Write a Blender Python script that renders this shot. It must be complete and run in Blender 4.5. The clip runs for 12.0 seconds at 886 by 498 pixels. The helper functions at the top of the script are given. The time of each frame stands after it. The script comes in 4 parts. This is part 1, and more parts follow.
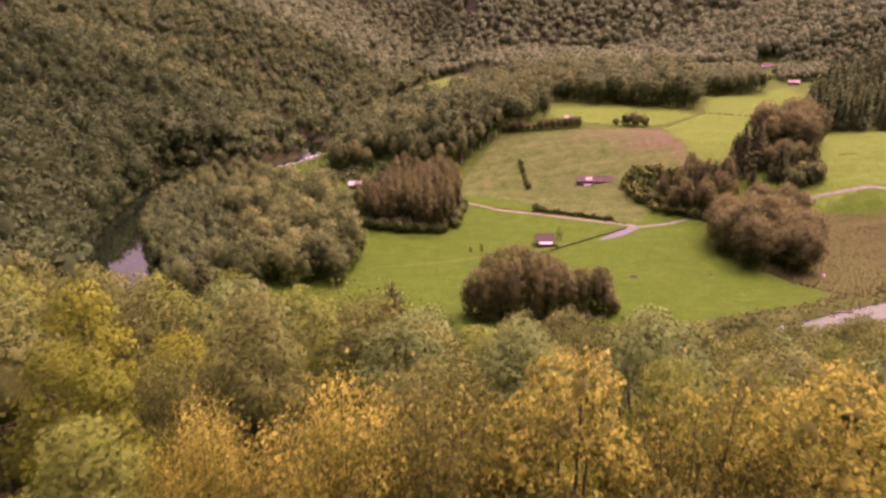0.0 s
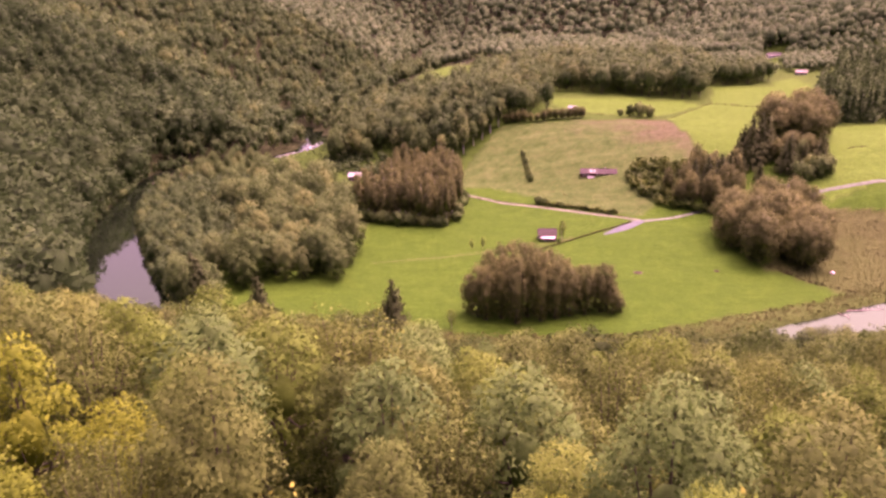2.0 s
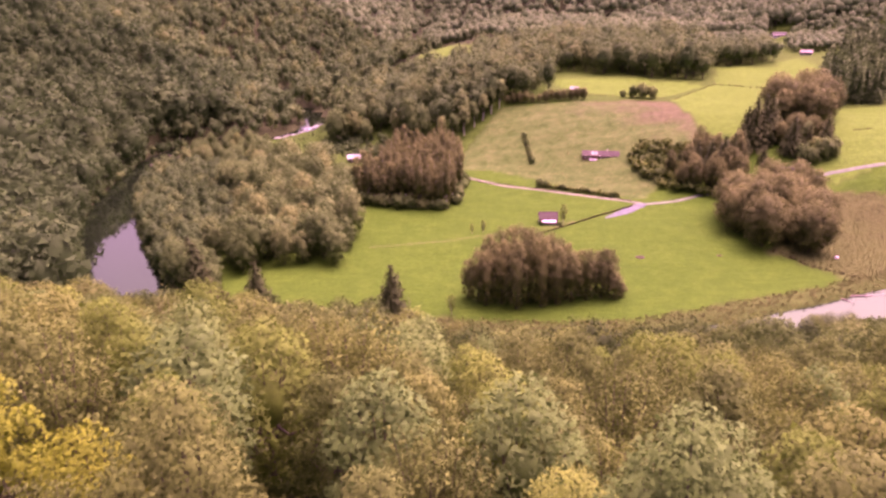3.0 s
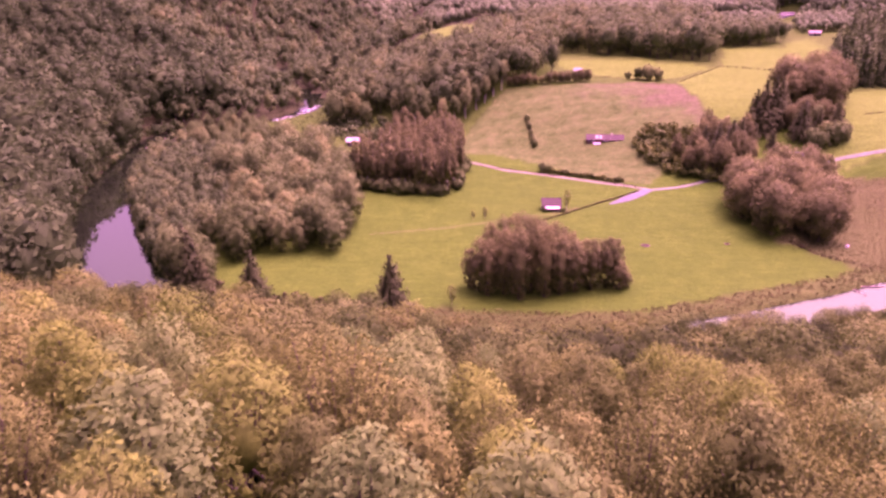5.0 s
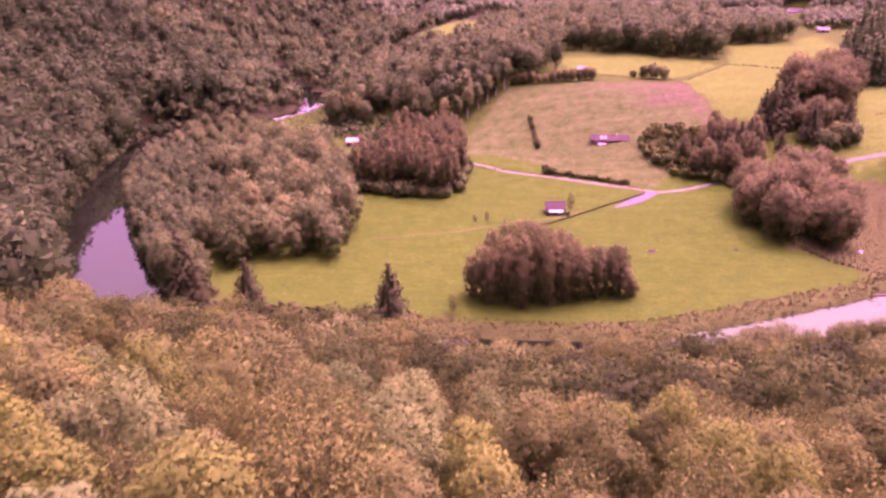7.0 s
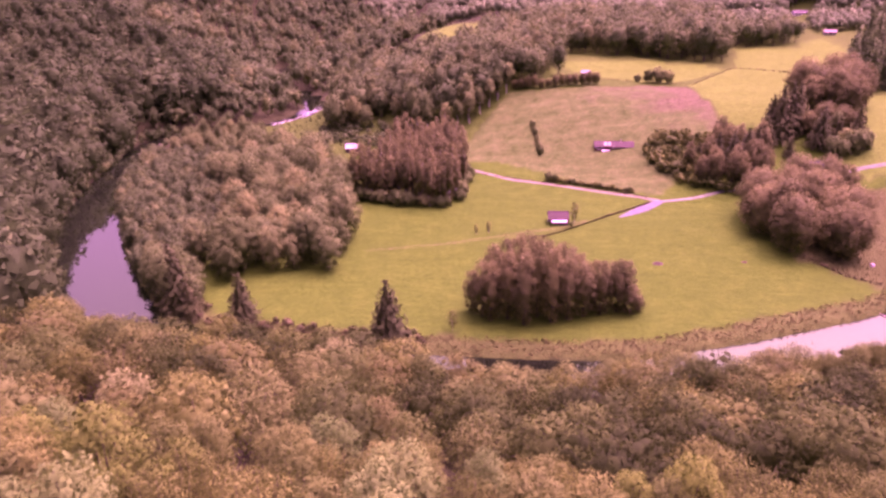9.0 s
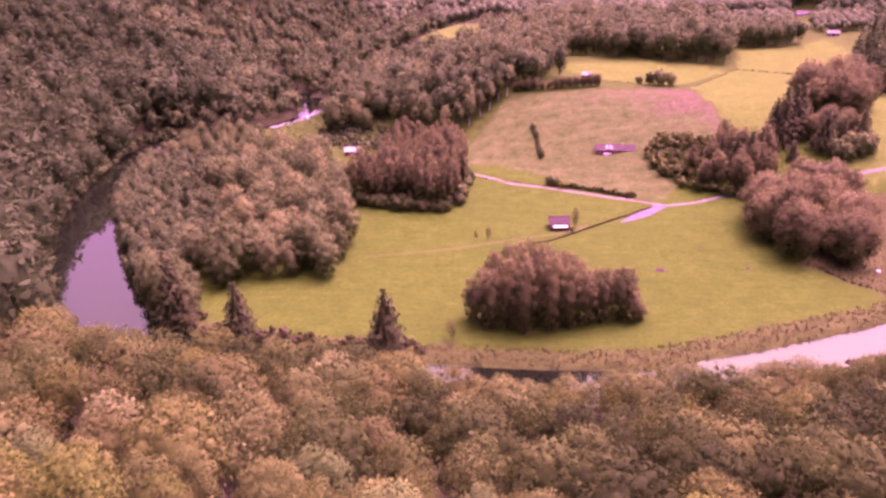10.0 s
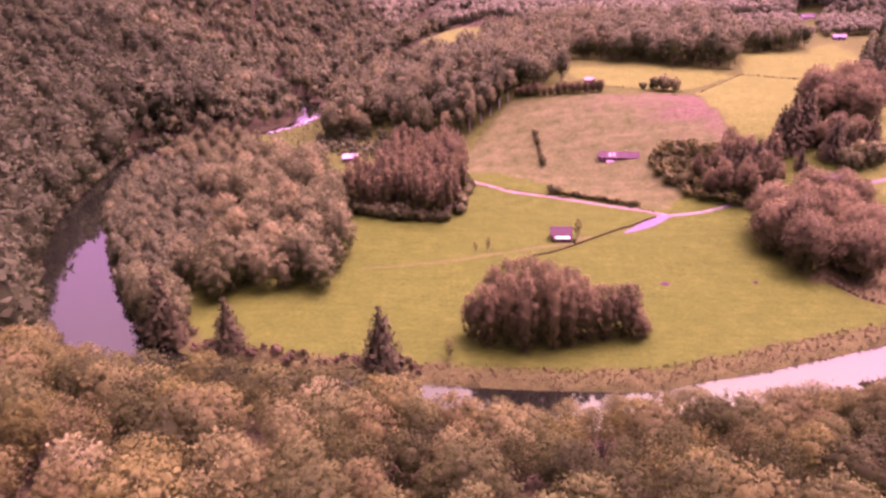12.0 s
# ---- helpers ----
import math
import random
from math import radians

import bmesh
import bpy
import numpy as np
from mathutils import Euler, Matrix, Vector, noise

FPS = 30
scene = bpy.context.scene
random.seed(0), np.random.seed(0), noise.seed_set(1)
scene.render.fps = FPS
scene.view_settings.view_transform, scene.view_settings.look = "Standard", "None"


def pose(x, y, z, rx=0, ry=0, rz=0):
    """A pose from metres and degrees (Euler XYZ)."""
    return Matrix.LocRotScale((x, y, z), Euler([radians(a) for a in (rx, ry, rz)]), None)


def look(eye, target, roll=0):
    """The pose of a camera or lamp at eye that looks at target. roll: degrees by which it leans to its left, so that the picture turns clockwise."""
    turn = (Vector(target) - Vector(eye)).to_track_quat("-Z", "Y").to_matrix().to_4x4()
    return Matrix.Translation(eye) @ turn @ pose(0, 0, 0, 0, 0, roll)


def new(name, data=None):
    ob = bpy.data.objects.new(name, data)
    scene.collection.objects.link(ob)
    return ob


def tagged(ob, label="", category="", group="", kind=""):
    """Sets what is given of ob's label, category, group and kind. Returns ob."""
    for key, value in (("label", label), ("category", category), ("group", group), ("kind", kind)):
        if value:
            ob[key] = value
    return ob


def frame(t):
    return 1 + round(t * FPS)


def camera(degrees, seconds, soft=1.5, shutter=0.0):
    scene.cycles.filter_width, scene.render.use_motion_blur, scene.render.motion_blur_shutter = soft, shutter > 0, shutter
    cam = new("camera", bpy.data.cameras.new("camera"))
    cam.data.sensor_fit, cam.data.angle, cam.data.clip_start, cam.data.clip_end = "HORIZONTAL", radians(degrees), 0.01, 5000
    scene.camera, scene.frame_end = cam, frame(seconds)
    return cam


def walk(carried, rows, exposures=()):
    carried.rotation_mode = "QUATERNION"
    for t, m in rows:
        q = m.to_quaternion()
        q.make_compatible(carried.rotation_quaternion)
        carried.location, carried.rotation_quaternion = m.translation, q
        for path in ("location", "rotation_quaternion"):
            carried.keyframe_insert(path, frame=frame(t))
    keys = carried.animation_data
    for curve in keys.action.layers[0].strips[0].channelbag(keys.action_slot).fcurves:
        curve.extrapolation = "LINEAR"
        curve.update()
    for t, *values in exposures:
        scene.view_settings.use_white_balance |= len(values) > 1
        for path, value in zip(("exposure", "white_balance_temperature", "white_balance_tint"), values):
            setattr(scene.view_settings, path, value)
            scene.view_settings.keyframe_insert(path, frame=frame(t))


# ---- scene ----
cam = camera(64.0, 12.0, soft=2.6, shutter=0.8)

PATH = [
    (0, (0.501, -48.418, 109.314), (0.304, -46.544, 108.645), -1.2),
    (0.5, (0.55, -46.783, 109.496), (0.352, -44.909, 108.827), -1.2),
    (1, (0.548, -45.115, 109.748), (0.349, -43.241, 109.079), -1.1),
    (1.5, (0.526, -43.439, 109.88), (0.325, -41.566, 109.21), -1.1),
    (2, (0.504, -41.667, 110.017), (0.302, -39.805, 109.316), -1.1),
    (2.5, (0.521, -40.065, 110.144), (0.319, -38.214, 109.412), -1.1),
    (3, (0.486, -38.322, 110.234), (0.283, -36.48, 109.482), -1.1),
    (5, (-0.137, -30.976, 110.103), (-0.341, -29.156, 109.301), -1.0),
    (5.5, (-0.27, -29.058, 110.187), (-0.475, -27.24, 109.378), -1.0),
    (6, (-0.3, -27.006, 110.355), (-0.507, -25.19, 109.544), -1.0),
    (6.5, (-0.301, -25.057, 110.619), (-0.509, -23.242, 109.805), -1.0),
    (7, (-0.225, -22.996, 110.83), (-0.437, -21.181, 110.016), -1.1),
    (9, (-0.194, -14.56, 112.349), (-0.413, -12.747, 111.534), -1.2),
    (9.5, (0.004, -12.477, 112.838), (-0.218, -10.665, 112.022), -1.3),
    (10, (0.112, -10.36, 113.158), (-0.111, -8.547, 112.342), -1.3),
    (10.5, (0.201, -8.026, 113.377), (-0.024, -6.214, 112.562), -1.3),
    (11, (0.29, -5.72, 113.525), (0.064, -3.907, 112.71), -1.3),
    (11.5, (0.32, -3.74, 113.595), (0.093, -1.927, 112.782), -1.3),
    (12, (0.524, -1.855, 113.782), (0.295, -0.042, 112.97), -1.3),
]
# stops, kelvin and tint: the picture turns rosy and a little brighter along the way
EXPOSURES = [(0.0, 1.65, 7900, 134), (1.5, 1.95, 7800, 136), (3.0, 2.18, 7500, 154), (5.0, 2.15, 7500, 212), (12.0, 2.12, 7600, 226)]
walk(cam, [(t, look(eye, target, roll)) for t, eye, target, roll in PATH], EXPOSURES)

# ---- world, sun ----
SUN_ELEVATION, SUN_AZIMUTH = 66.0, 40.0     # degrees; azimuth from +y towards +x
world = bpy.data.worlds.new("sky")
scene.world = world
world.use_nodes = True
_n = world.node_tree.nodes
_sky = _n.new("ShaderNodeTexSky")
_sky.sky_type = "NISHITA"
_sky.sun_disc = False
_sky.sun_elevation, _sky.sun_rotation = radians(SUN_ELEVATION), radians(SUN_AZIMUTH % 360)
_sky.dust_density = 9.0
_sky.air_density = 0.3
_sky.ozone_density = 0.0
_n["Background"].inputs["Strength"].default_value = 0.15
world.node_tree.links.new(_sky.outputs["Color"], _n["Background"].inputs["Color"])

_sun = bpy.data.lights.new("sun", "SUN")
_sun.energy, _sun.angle, _sun.color = 0.75, radians(70), (1.0, 0.92, 0.8)
sun = new("sun", _sun)
_e, _a = radians(SUN_ELEVATION), radians(SUN_AZIMUTH)
sun.matrix_world = look((0, 0, 400), (-math.sin(_a) * math.cos(_e), -math.cos(_a) * math.cos(_e), 400 - math.sin(_e)))


# ---- materials ----
class Nodes:
    """A new material and short ways to add nodes to it."""

    def __init__(self, name, roughness=0.8):
        self.mat = bpy.data.materials.new(name)
        self.mat.use_nodes = True
        self.tree = self.mat.node_tree
        self.bsdf = self.tree.nodes["Principled BSDF"]
        self.bsdf.inputs["Roughness"].default_value = roughness
        self.bsdf.inputs["Specular IOR Level"].default_value = 0.2

    def add(self, kind, **sockets):
        node = self.tree.nodes.new(kind)
        for key, value in sockets.items():
            self.put(node, key.replace("_", " "), value)
        return node

    def put(self, node, key, value):
        if isinstance(value, bpy.types.NodeSocket):
            self.tree.links.new(value, node.inputs[key])
        else:
            node.inputs[key].default_value = value

    def noise(self, scale, detail=4.0, rough=0.6, where=None):
        node = self.add("ShaderNodeTexNoise", Scale=scale, Detail=detail, Roughness=rough)
        self.tree.links.new(where or self.place(), node.inputs["Vector"])
        return node.outputs["Fac"]

    def place(self):
        return self.add("ShaderNodeNewGeometry").outputs["Position"]

    def ramp(self, fac, stops):
        node = self.add("ShaderNodeValToRGB", Fac=fac)
        ramp = node.color_ramp
        while len(ramp.elements) < len(stops):
            ramp.elements.new(0.5)
        for element, (at, colour) in zip(ramp.elements, stops):
            element.position, element.color = at, (*colour, 1)
        return node.outputs["Color"]

    def mix(self, fac, a, b, blend="MIX"):
        node = self.tree.nodes.new("ShaderNodeMix")
        node.data_type, node.blend_type = "RGBA", blend
        for key, value in ((0, fac), (6, a), (7, b)):
            if isinstance(value, bpy.types.NodeSocket):
                self.tree.links.new(value, node.inputs[key])
            else:
                node.inputs[key].default_value = (*value, 1) if isinstance(value, tuple) else value
        return node.outputs[2]

    def math(self, op, a, b=0.0):
        node = self.tree.nodes.new("ShaderNodeMath")
        node.operation = op
        for key, value in ((0, a), (1, b)):
            if isinstance(value, bpy.types.NodeSocket):
                self.tree.links.new(value, node.inputs[key])
            else:
                node.inputs[key].default_value = value
        return node.outputs[0]

    def bump(self, height, strength, distance):
        node = self.add("ShaderNodeBump", Height=height, Strength=strength, Distance=distance)
        self.tree.links.new(node.outputs["Normal"], self.bsdf.inputs["Normal"])

    def colour(self, value):
        self.put(self.bsdf, "Base Color", value if isinstance(value, bpy.types.NodeSocket) else (*value, 1))


def foliage(name, stops, whole_tree, glow=0.3, spread=0.06):
    """Leaves: one hue a tree (by object, or by the mesh's own 'hue'), lighter and darker leaf by leaf."""
    n = Nodes(name, 0.62)
    n.bsdf.inputs["Specular IOR Level"].default_value = 0.06
    if whole_tree:
        pick = n.add("ShaderNodeObjectInfo").outputs["Random"]
    else:
        node = n.add("ShaderNodeAttribute")
        node.attribute_name = "hue"
        pick = node.outputs["Fac"]
    leaf = n.add("ShaderNodeNewGeometry").outputs["Random Per Island"]
    shift = n.math("MULTIPLY_ADD", n.math("SUBTRACT", leaf, 0.5), spread)
    n.tree.links.new(pick, shift.node.inputs[2])
    base = n.ramp(shift, stops)
    light = n.ramp(leaf, [(0.0, (0.88, 0.88, 0.88)), (0.6, (1.0, 1.0, 1.0)), (1.0, (1.12, 1.11, 1.08))])
    col = n.mix(1.0, base, light, "MULTIPLY")
    patch = n.ramp(n.noise(0.35, 2.0), [(0.3, (0.85, 0.86, 0.85)), (0.7, (1.10, 1.12, 1.04))])
    col = n.mix(1.0, col, patch, "MULTIPLY")
    spray = n.noise(2.6, 4.0, 0.65)
    col = n.mix(1.0, col, n.ramp(spray, [(0.3, (0.80, 0.81, 0.79)), (0.5, (1.0, 1.0, 1.0)), (0.72, (1.18, 1.17, 1.12))]), "MULTIPLY")
    n.bump(spray, 0.3, 0.25)
    n.colour(col)
    thin = n.add("ShaderNodeBsdfTranslucent", Color=col)
    mixer = n.add("ShaderNodeMixShader", Fac=glow)
    out = n.tree.nodes["Material Output"]
    n.tree.links.new(n.bsdf.outputs[0], mixer.inputs[1])
    n.tree.links.new(thin.outputs[0], mixer.inputs[2])
    n.tree.links.new(mixer.outputs[0], out.inputs["Surface"])
    return n.mat


GREEN = [(0.0, (0.052, 0.116, 0.028)), (0.35, (0.071, 0.150, 0.041)), (0.65, (0.090, 0.178, 0.050)), (0.88, (0.107, 0.196, 0.057)), (1.0, (0.130, 0.213, 0.057))]
WOODS = [(0.0, (0.028, 0.076, 0.022)), (0.4, (0.043, 0.104, 0.030)), (0.75, (0.058, 0.129, 0.040)), (0.92, (0.073, 0.147, 0.042)), (1.0, (0.089, 0.157, 0.045))]
SLOPE = [(0.0, (0.019, 0.048, 0.009)), (0.2, (0.037, 0.087, 0.016)), (0.4, (0.054, 0.118, 0.023)), (0.56, (0.062, 0.114, 0.017)), (0.7, (0.089, 0.166, 0.039)), (0.8, (0.065, 0.106, 0.023)), (0.9, (0.084, 0.153, 0.023)), (1.0, (0.120, 0.211, 0.061))]
LEAF = {
    "pale": foliage("leaves_pale_green", [(0.0, (0.058, 0.145, 0.032)), (0.6, (0.074, 0.175, 0.039)), (1.0, (0.091, 0.201, 0.044))], True),
    "yellow": foliage("leaves_yellow", [(0.0, (0.078, 0.148, 0.012)), (0.6, (0.112, 0.200, 0.014)), (1.0, (0.145, 0.236, 0.018))], True, 0.35, 0.5),
    "gold": foliage("leaves_gold", [(0.0, (0.074, 0.118, 0.020)), (0.35, (0.145, 0.205, 0.026)), (0.7, (0.210, 0.285, 0.033)), (1.0, (0.275, 0.350, 0.054))], True, 0.4, 0.9),
    "lime": foliage("leaves_lime", [(0.0, (0.074, 0.160, 0.022)), (0.6, (0.100, 0.204, 0.028)), (1.0, (0.128, 0.236, 0.038))], True, 0.35),
    "olive": foliage("leaves_olive", [(0.0, (0.055, 0.114, 0.021)), (0.6, (0.083, 0.154, 0.032)), (1.0, (0.108, 0.182, 0.035))], True),
    "tan": foliage("leaves_tan", [(0.0, (0.063, 0.122, 0.024)), (0.6, (0.084, 0.154, 0.029)), (1.0, (0.101, 0.176, 0.032))], True, 0.3, 0.5),
}
leaf_green = foliage("leaves_green", GREEN, True, 0.4)
# Brown-green leaves, redder and lighter: a rosy veil of light is put in.
leaf_veiled = foliage("leaves_veiled_brown", [(0.0, (0.084, 0.122, 0.038)), (0.5, (0.113, 0.160, 0.050)), (1.0, (0.144, 0.194, 0.060))], True, 0.5)
leaf_woods = foliage("leaves_woods", WOODS, False, 0.36)
# Paler than leaves_woods: distance haze is put into this leaf colour.
leaf_hazed = foliage("leaves_hazed_hillside", [(0.0, (0.054, 0.124, 0.045)), (0.5, (0.072, 0.153, 0.058)), (1.0, (0.098, 0.181, 0.070))], False, 0.3)
leaf_slope = foliage("leaves_slope", SLOPE, False, 0.36)
needle = foliage("needles", [(0.0, (0.040, 0.074, 0.022)), (0.6, (0.054, 0.094, 0.028)), (1.0, (0.068, 0.110, 0.033))], True, 0.25)
scrub_leaf = foliage("scrub_leaves", [(0.0, (0.040, 0.060, 0.020)), (0.5, (0.056, 0.074, 0.026)), (1.0, (0.082, 0.092, 0.036))], False, 0.2)
reed_leaf = foliage("reed_blades", [(0.0, (0.066, 0.094, 0.028)), (0.5, (0.084, 0.114, 0.034)), (1.0, (0.108, 0.134, 0.044))], False, 0.25)


def bark(name, dark, light, scale):
    n = Nodes(name, 0.85)
    grain = n.noise(scale, 6.0)
    n.colour(n.ramp(grain, [(0.35, dark), (0.65, light)]))
    n.bump(grain, 0.5, 0.05)
    return n.mat


bark_brown = bark("bark_brown", (0.034, 0.036, 0.022), (0.100, 0.104, 0.064), 6.0)
bark_birch = bark("bark_birch", (0.12, 0.14, 0.105), (0.40, 0.47, 0.35), 2.5)


def ground_material():
    """Leaf litter, meadow, rough tan pasture and pale upper fields, by the land cover kept on the sheet."""
    n = Nodes("ground", 0.9)
    n.bsdf.inputs["Specular IOR Level"].default_value = 0.04
    cover = n.add("ShaderNodeAttribute")
    cover.attribute_name = "cover"
    split = n.add("ShaderNodeSeparateColor")
    n.tree.links.new(cover.outputs["Color"], split.inputs[0])
    broad, middle, fine = n.noise(0.018, 5.0), n.noise(0.14, 5.0), n.noise(1.6, 6.0, 0.7)
    litter = n.ramp(fine, [(0.3, (0.013, 0.024, 0.008)), (0.7, (0.030, 0.046, 0.015))])
    grass = n.ramp(middle, [(0.25, (0.013, 0.061, 0.005)), (0.5, (0.020, 0.081, 0.0065)), (0.75, (0.033, 0.103, 0.0095))])
    grass = n.mix(n.math("MULTIPLY", broad, 0.75), grass, (0.031, 0.100, 0.009))
    stretched = n.add("ShaderNodeMapping", Scale=(0.05, 0.5, 1.0), Rotation=(0, 0, radians(-24)))
    n.tree.links.new(n.place(), stretched.inputs["Vector"])
    swath = n.ramp(n.noise(1.0, 3.0, 0.5, stretched.outputs[0]), [(0.35, (0.93, 0.94, 0.93)), (0.65, (1.07, 1.05, 1.04))])
    grass = n.mix(1.0, grass, swath, "MULTIPLY")
    rough = n.ramp(middle, [(0.28, (0.022, 0.068, 0.012)), (0.5, (0.040, 0.094, 0.021)), (0.72, (0.066, 0.118, 0.034))])
    heath = n.ramp(n.noise(0.3, 6.0), [(0.3, (0.046, 0.060, 0.025)), (0.6, (0.075, 0.090, 0.040))])
    at = n.add("ShaderNodeSeparateXYZ", Vector=n.place())
    uphill = n.math("ADD", n.math("MULTIPLY", n.math("SUBTRACT", at.outputs[0], 70.0), 0.006), n.math("MULTIPLY", n.math("SUBTRACT", at.outputs[1], 385.0), 0.004))
    dry = n.math("ADD", n.math("ADD", n.noise(0.05, 6.0, 0.7), uphill), 0.05)
    rough = n.mix(n.ramp(dry, [(0.46, (0, 0, 0)), (0.74, (1, 1, 1))]), rough, heath)
    pale = n.ramp(middle, [(0.3, (0.037, 0.116, 0.013)), (0.7, (0.052, 0.138, 0.018))])
    col = n.mix(split.outputs["Red"], litter, grass)
    col = n.mix(split.outputs["Green"], col, rough)
    col = n.mix(split.outputs["Blue"], col, pale)
    brown = n.ramp(n.noise(0.9, 5.0, 0.7), [(0.3, (0.036, 0.052, 0.017)), (0.7, (0.070, 0.086, 0.030))])
    col = n.mix(cover.outputs["Alpha"], col, brown)
    tuft = n.ramp(n.noise(0.55, 6.0, 0.75), [(0.3, (0.76, 0.78, 0.74)), (0.7, (1.22, 1.20, 1.17))])
    col = n.mix(1.0, col, tuft, "MULTIPLY")
    speck = n.ramp(fine, [(0.3, (0.7, 0.71, 0.68)), (0.7, (1.27, 1.26, 1.22))])
    n.colour(n.mix(1.0, col, speck, "MULTIPLY"))
    n.bump(n.math("ADD", fine, n.math("MULTIPLY", n.noise(0.35, 5.0, 0.6), 2.0)), 0.7, 0.35)
    return n.mat


ground_mat = ground_material()


def plain(name, dark, light, scale, roughness=0.8, bump=0.2, size=0.02, metal=0.0):
    """A surface with grain at one scale and stains at another."""
    n = Nodes(name, roughness)
    grain, stain = n.noise(scale, 5.0), n.noise(scale * 0.12, 3.0)
    col = n.ramp(grain, [(0.3, dark), (0.7, light)])
    n.colour(n.mix(1.0, col, n.ramp(stain, [(0.3, (0.8, 0.8, 0.8)), (0.7, (1.12, 1.12, 1.12))]), "MULTIPLY"))
    n.bsdf.inputs["Metallic"].default_value = metal
    n.bump(grain, bump, size)
    return n.mat


gravel = plain("gravel", (0.066, 0.110, 0.072), (0.108, 0.168, 0.112), 4.0, 0.9, 0.5)
tarmac = plain("worn_tarmac", (0.050, 0.084, 0.074), (0.080, 0.128, 0.114), 3.0, 0.9, 0.4)
track_mat = plain("grassy_track", (0.06, 0.098, 0.026), (0.098, 0.128, 0.042), 1.2, 0.9, 0.5)
dirt_mat = plain("dirt_track", (0.072, 0.108, 0.062), (0.118, 0.156, 0.094), 1.2, 0.9, 0.5)
soil = plain("dark_soil", (0.018, 0.015, 0.012), (0.045, 0.035, 0.028), 2.0, 0.9, 0.5)
mound_soil = plain("pale_soil", (0.06, 0.066, 0.036), (0.11, 0.112, 0.064), 2.0, 0.9, 0.5)
red_boards = plain("red_boards", (0.085, 0.032, 0.022), (0.14, 0.055, 0.038), 3.0)
dark_boards = plain("dark_boards", (0.05, 0.035, 0.028), (0.11, 0.08, 0.06), 3.0)
white_boards = plain("white_paint", (0.72, 0.70, 0.66), (0.85, 0.83, 0.79), 3.0, 0.6)
roof_tile = plain("roof_tiles", (0.034, 0.033, 0.023), (0.060, 0.056, 0.040), 2.5, 0.75)
roof_slate = plain("roof_slates", (0.028, 0.040, 0.028), (0.050, 0.068, 0.048), 2.5, 0.6)
roof_metal = plain("roof_sheet_metal", (0.13, 0.19, 0.155), (0.19, 0.26, 0.215), 1.5, 0.45, 0.1, 0.01, 0.3)
stone = plain("field_stone", (0.15, 0.16, 0.13), (0.26, 0.27, 0.22), 2.0)
dead_wood = plain("weathered_wood", (0.16, 0.13, 0.10), (0.34, 0.30, 0.25), 5.0)
window_glass = Nodes("window_glass", 0.08)
window_glass.colour((0.02, 0.025, 0.03))
window_glass.bsdf.inputs["Specular IOR Level"].default_value = 0.6
window_glass = window_glass.mat


def water_material():
    n = Nodes("river_water", 0.025)
    n.colour((0.004, 0.009, 0.004))
    n.bsdf.inputs["Specular Tint"].default_value = (0.25, 1.0, 0.28, 1)
    n.bsdf.inputs["IOR"].default_value = 1.74
    n.bsdf.inputs["Specular IOR Level"].default_value = 1.0
    ripple = n.math("ADD", n.noise(0.5, 3.0), n.math("MULTIPLY", n.noise(2.5, 2.0), 0.4))
    n.bump(ripple, 0.05, 0.08)
    return n.mat


water_mat = water_material()
foam_mat = plain("broken_water", (0.10, 0.17, 0.12), (0.24, 0.34, 0.26), 1.5, 0.25, 0.3)


# ---- mesh building ----
def mesh_from(name, verts, quads, mats, indices=None, hue=None, smooth_shade=False, normals=None):
    """A mesh from arrays of places and four-cornered faces."""
    verts, quads = np.asarray(verts, np.float32), np.asarray(quads, np.int32)
    me = bpy.data.meshes.new(name)
    me.vertices.add(len(verts))
    me.vertices.foreach_set("co", verts.ravel())
    me.loops.add(len(quads) * 4)
    me.loops.foreach_set("vertex_index", quads.ravel())
    me.polygons.add(len(quads))
    me.polygons.foreach_set("loop_start", np.arange(0, len(quads) * 4, 4, dtype=np.int32))
    if indices is not None:
        me.polygons.foreach_set("material_index", np.asarray(indices, np.int32))
    me.polygons.foreach_set("use_smooth", np.full(len(quads), smooth_shade or normals is not None))
    for m in mats:
        me.materials.append(m)
    if hue is not None:
        me.attributes.new("hue", "FLOAT", "POINT").data.foreach_set("value", np.asarray(hue, np.float32))
    me.update(calc_edges=True)
    if normals is not None:
        me.normals_split_custom_set_from_vertices(np.asarray(normals, np.float32))
    return me


def from_bmesh(name, bm, material):
    bmesh.ops.recalc_face_normals(bm, faces=bm.faces)
    me = bpy.data.meshes.new(name)
    bm.to_mesh(me)
    bm.free()
    me.materials.append(material)
    return me


def part(name, bm, material, parent, label=""):
    """Links a bmesh (or a mesh) as one mesh object under a thing or a part."""
    me = from_bmesh(name, bm, material) if isinstance(bm, bmesh.types.BMesh) else bm
    ob = new(name, me)
    ob.parent = parent
    return tagged(ob, label)


def box(x0, x1, y0, y1, z0, z1, bevel=0.0, bm=None):
    bm = bm or bmesh.new()
    made = bmesh.ops.create_cube(bm, size=1.0)
    for v in made["verts"]:
        v.co = ((x0 + x1) / 2 + v.co.x * (x1 - x0), (y0 + y1) / 2 + v.co.y * (y1 - y0), (z0 + z1) / 2 + v.co.z * (z1 - z0))
    if bevel:
        edges = {e for v in made["verts"] for e in v.link_edges}
        bmesh.ops.bevel(bm, geom=list(edges), offset=bevel, segments=2, affect="EDGES", profile=0.5)
    return bm


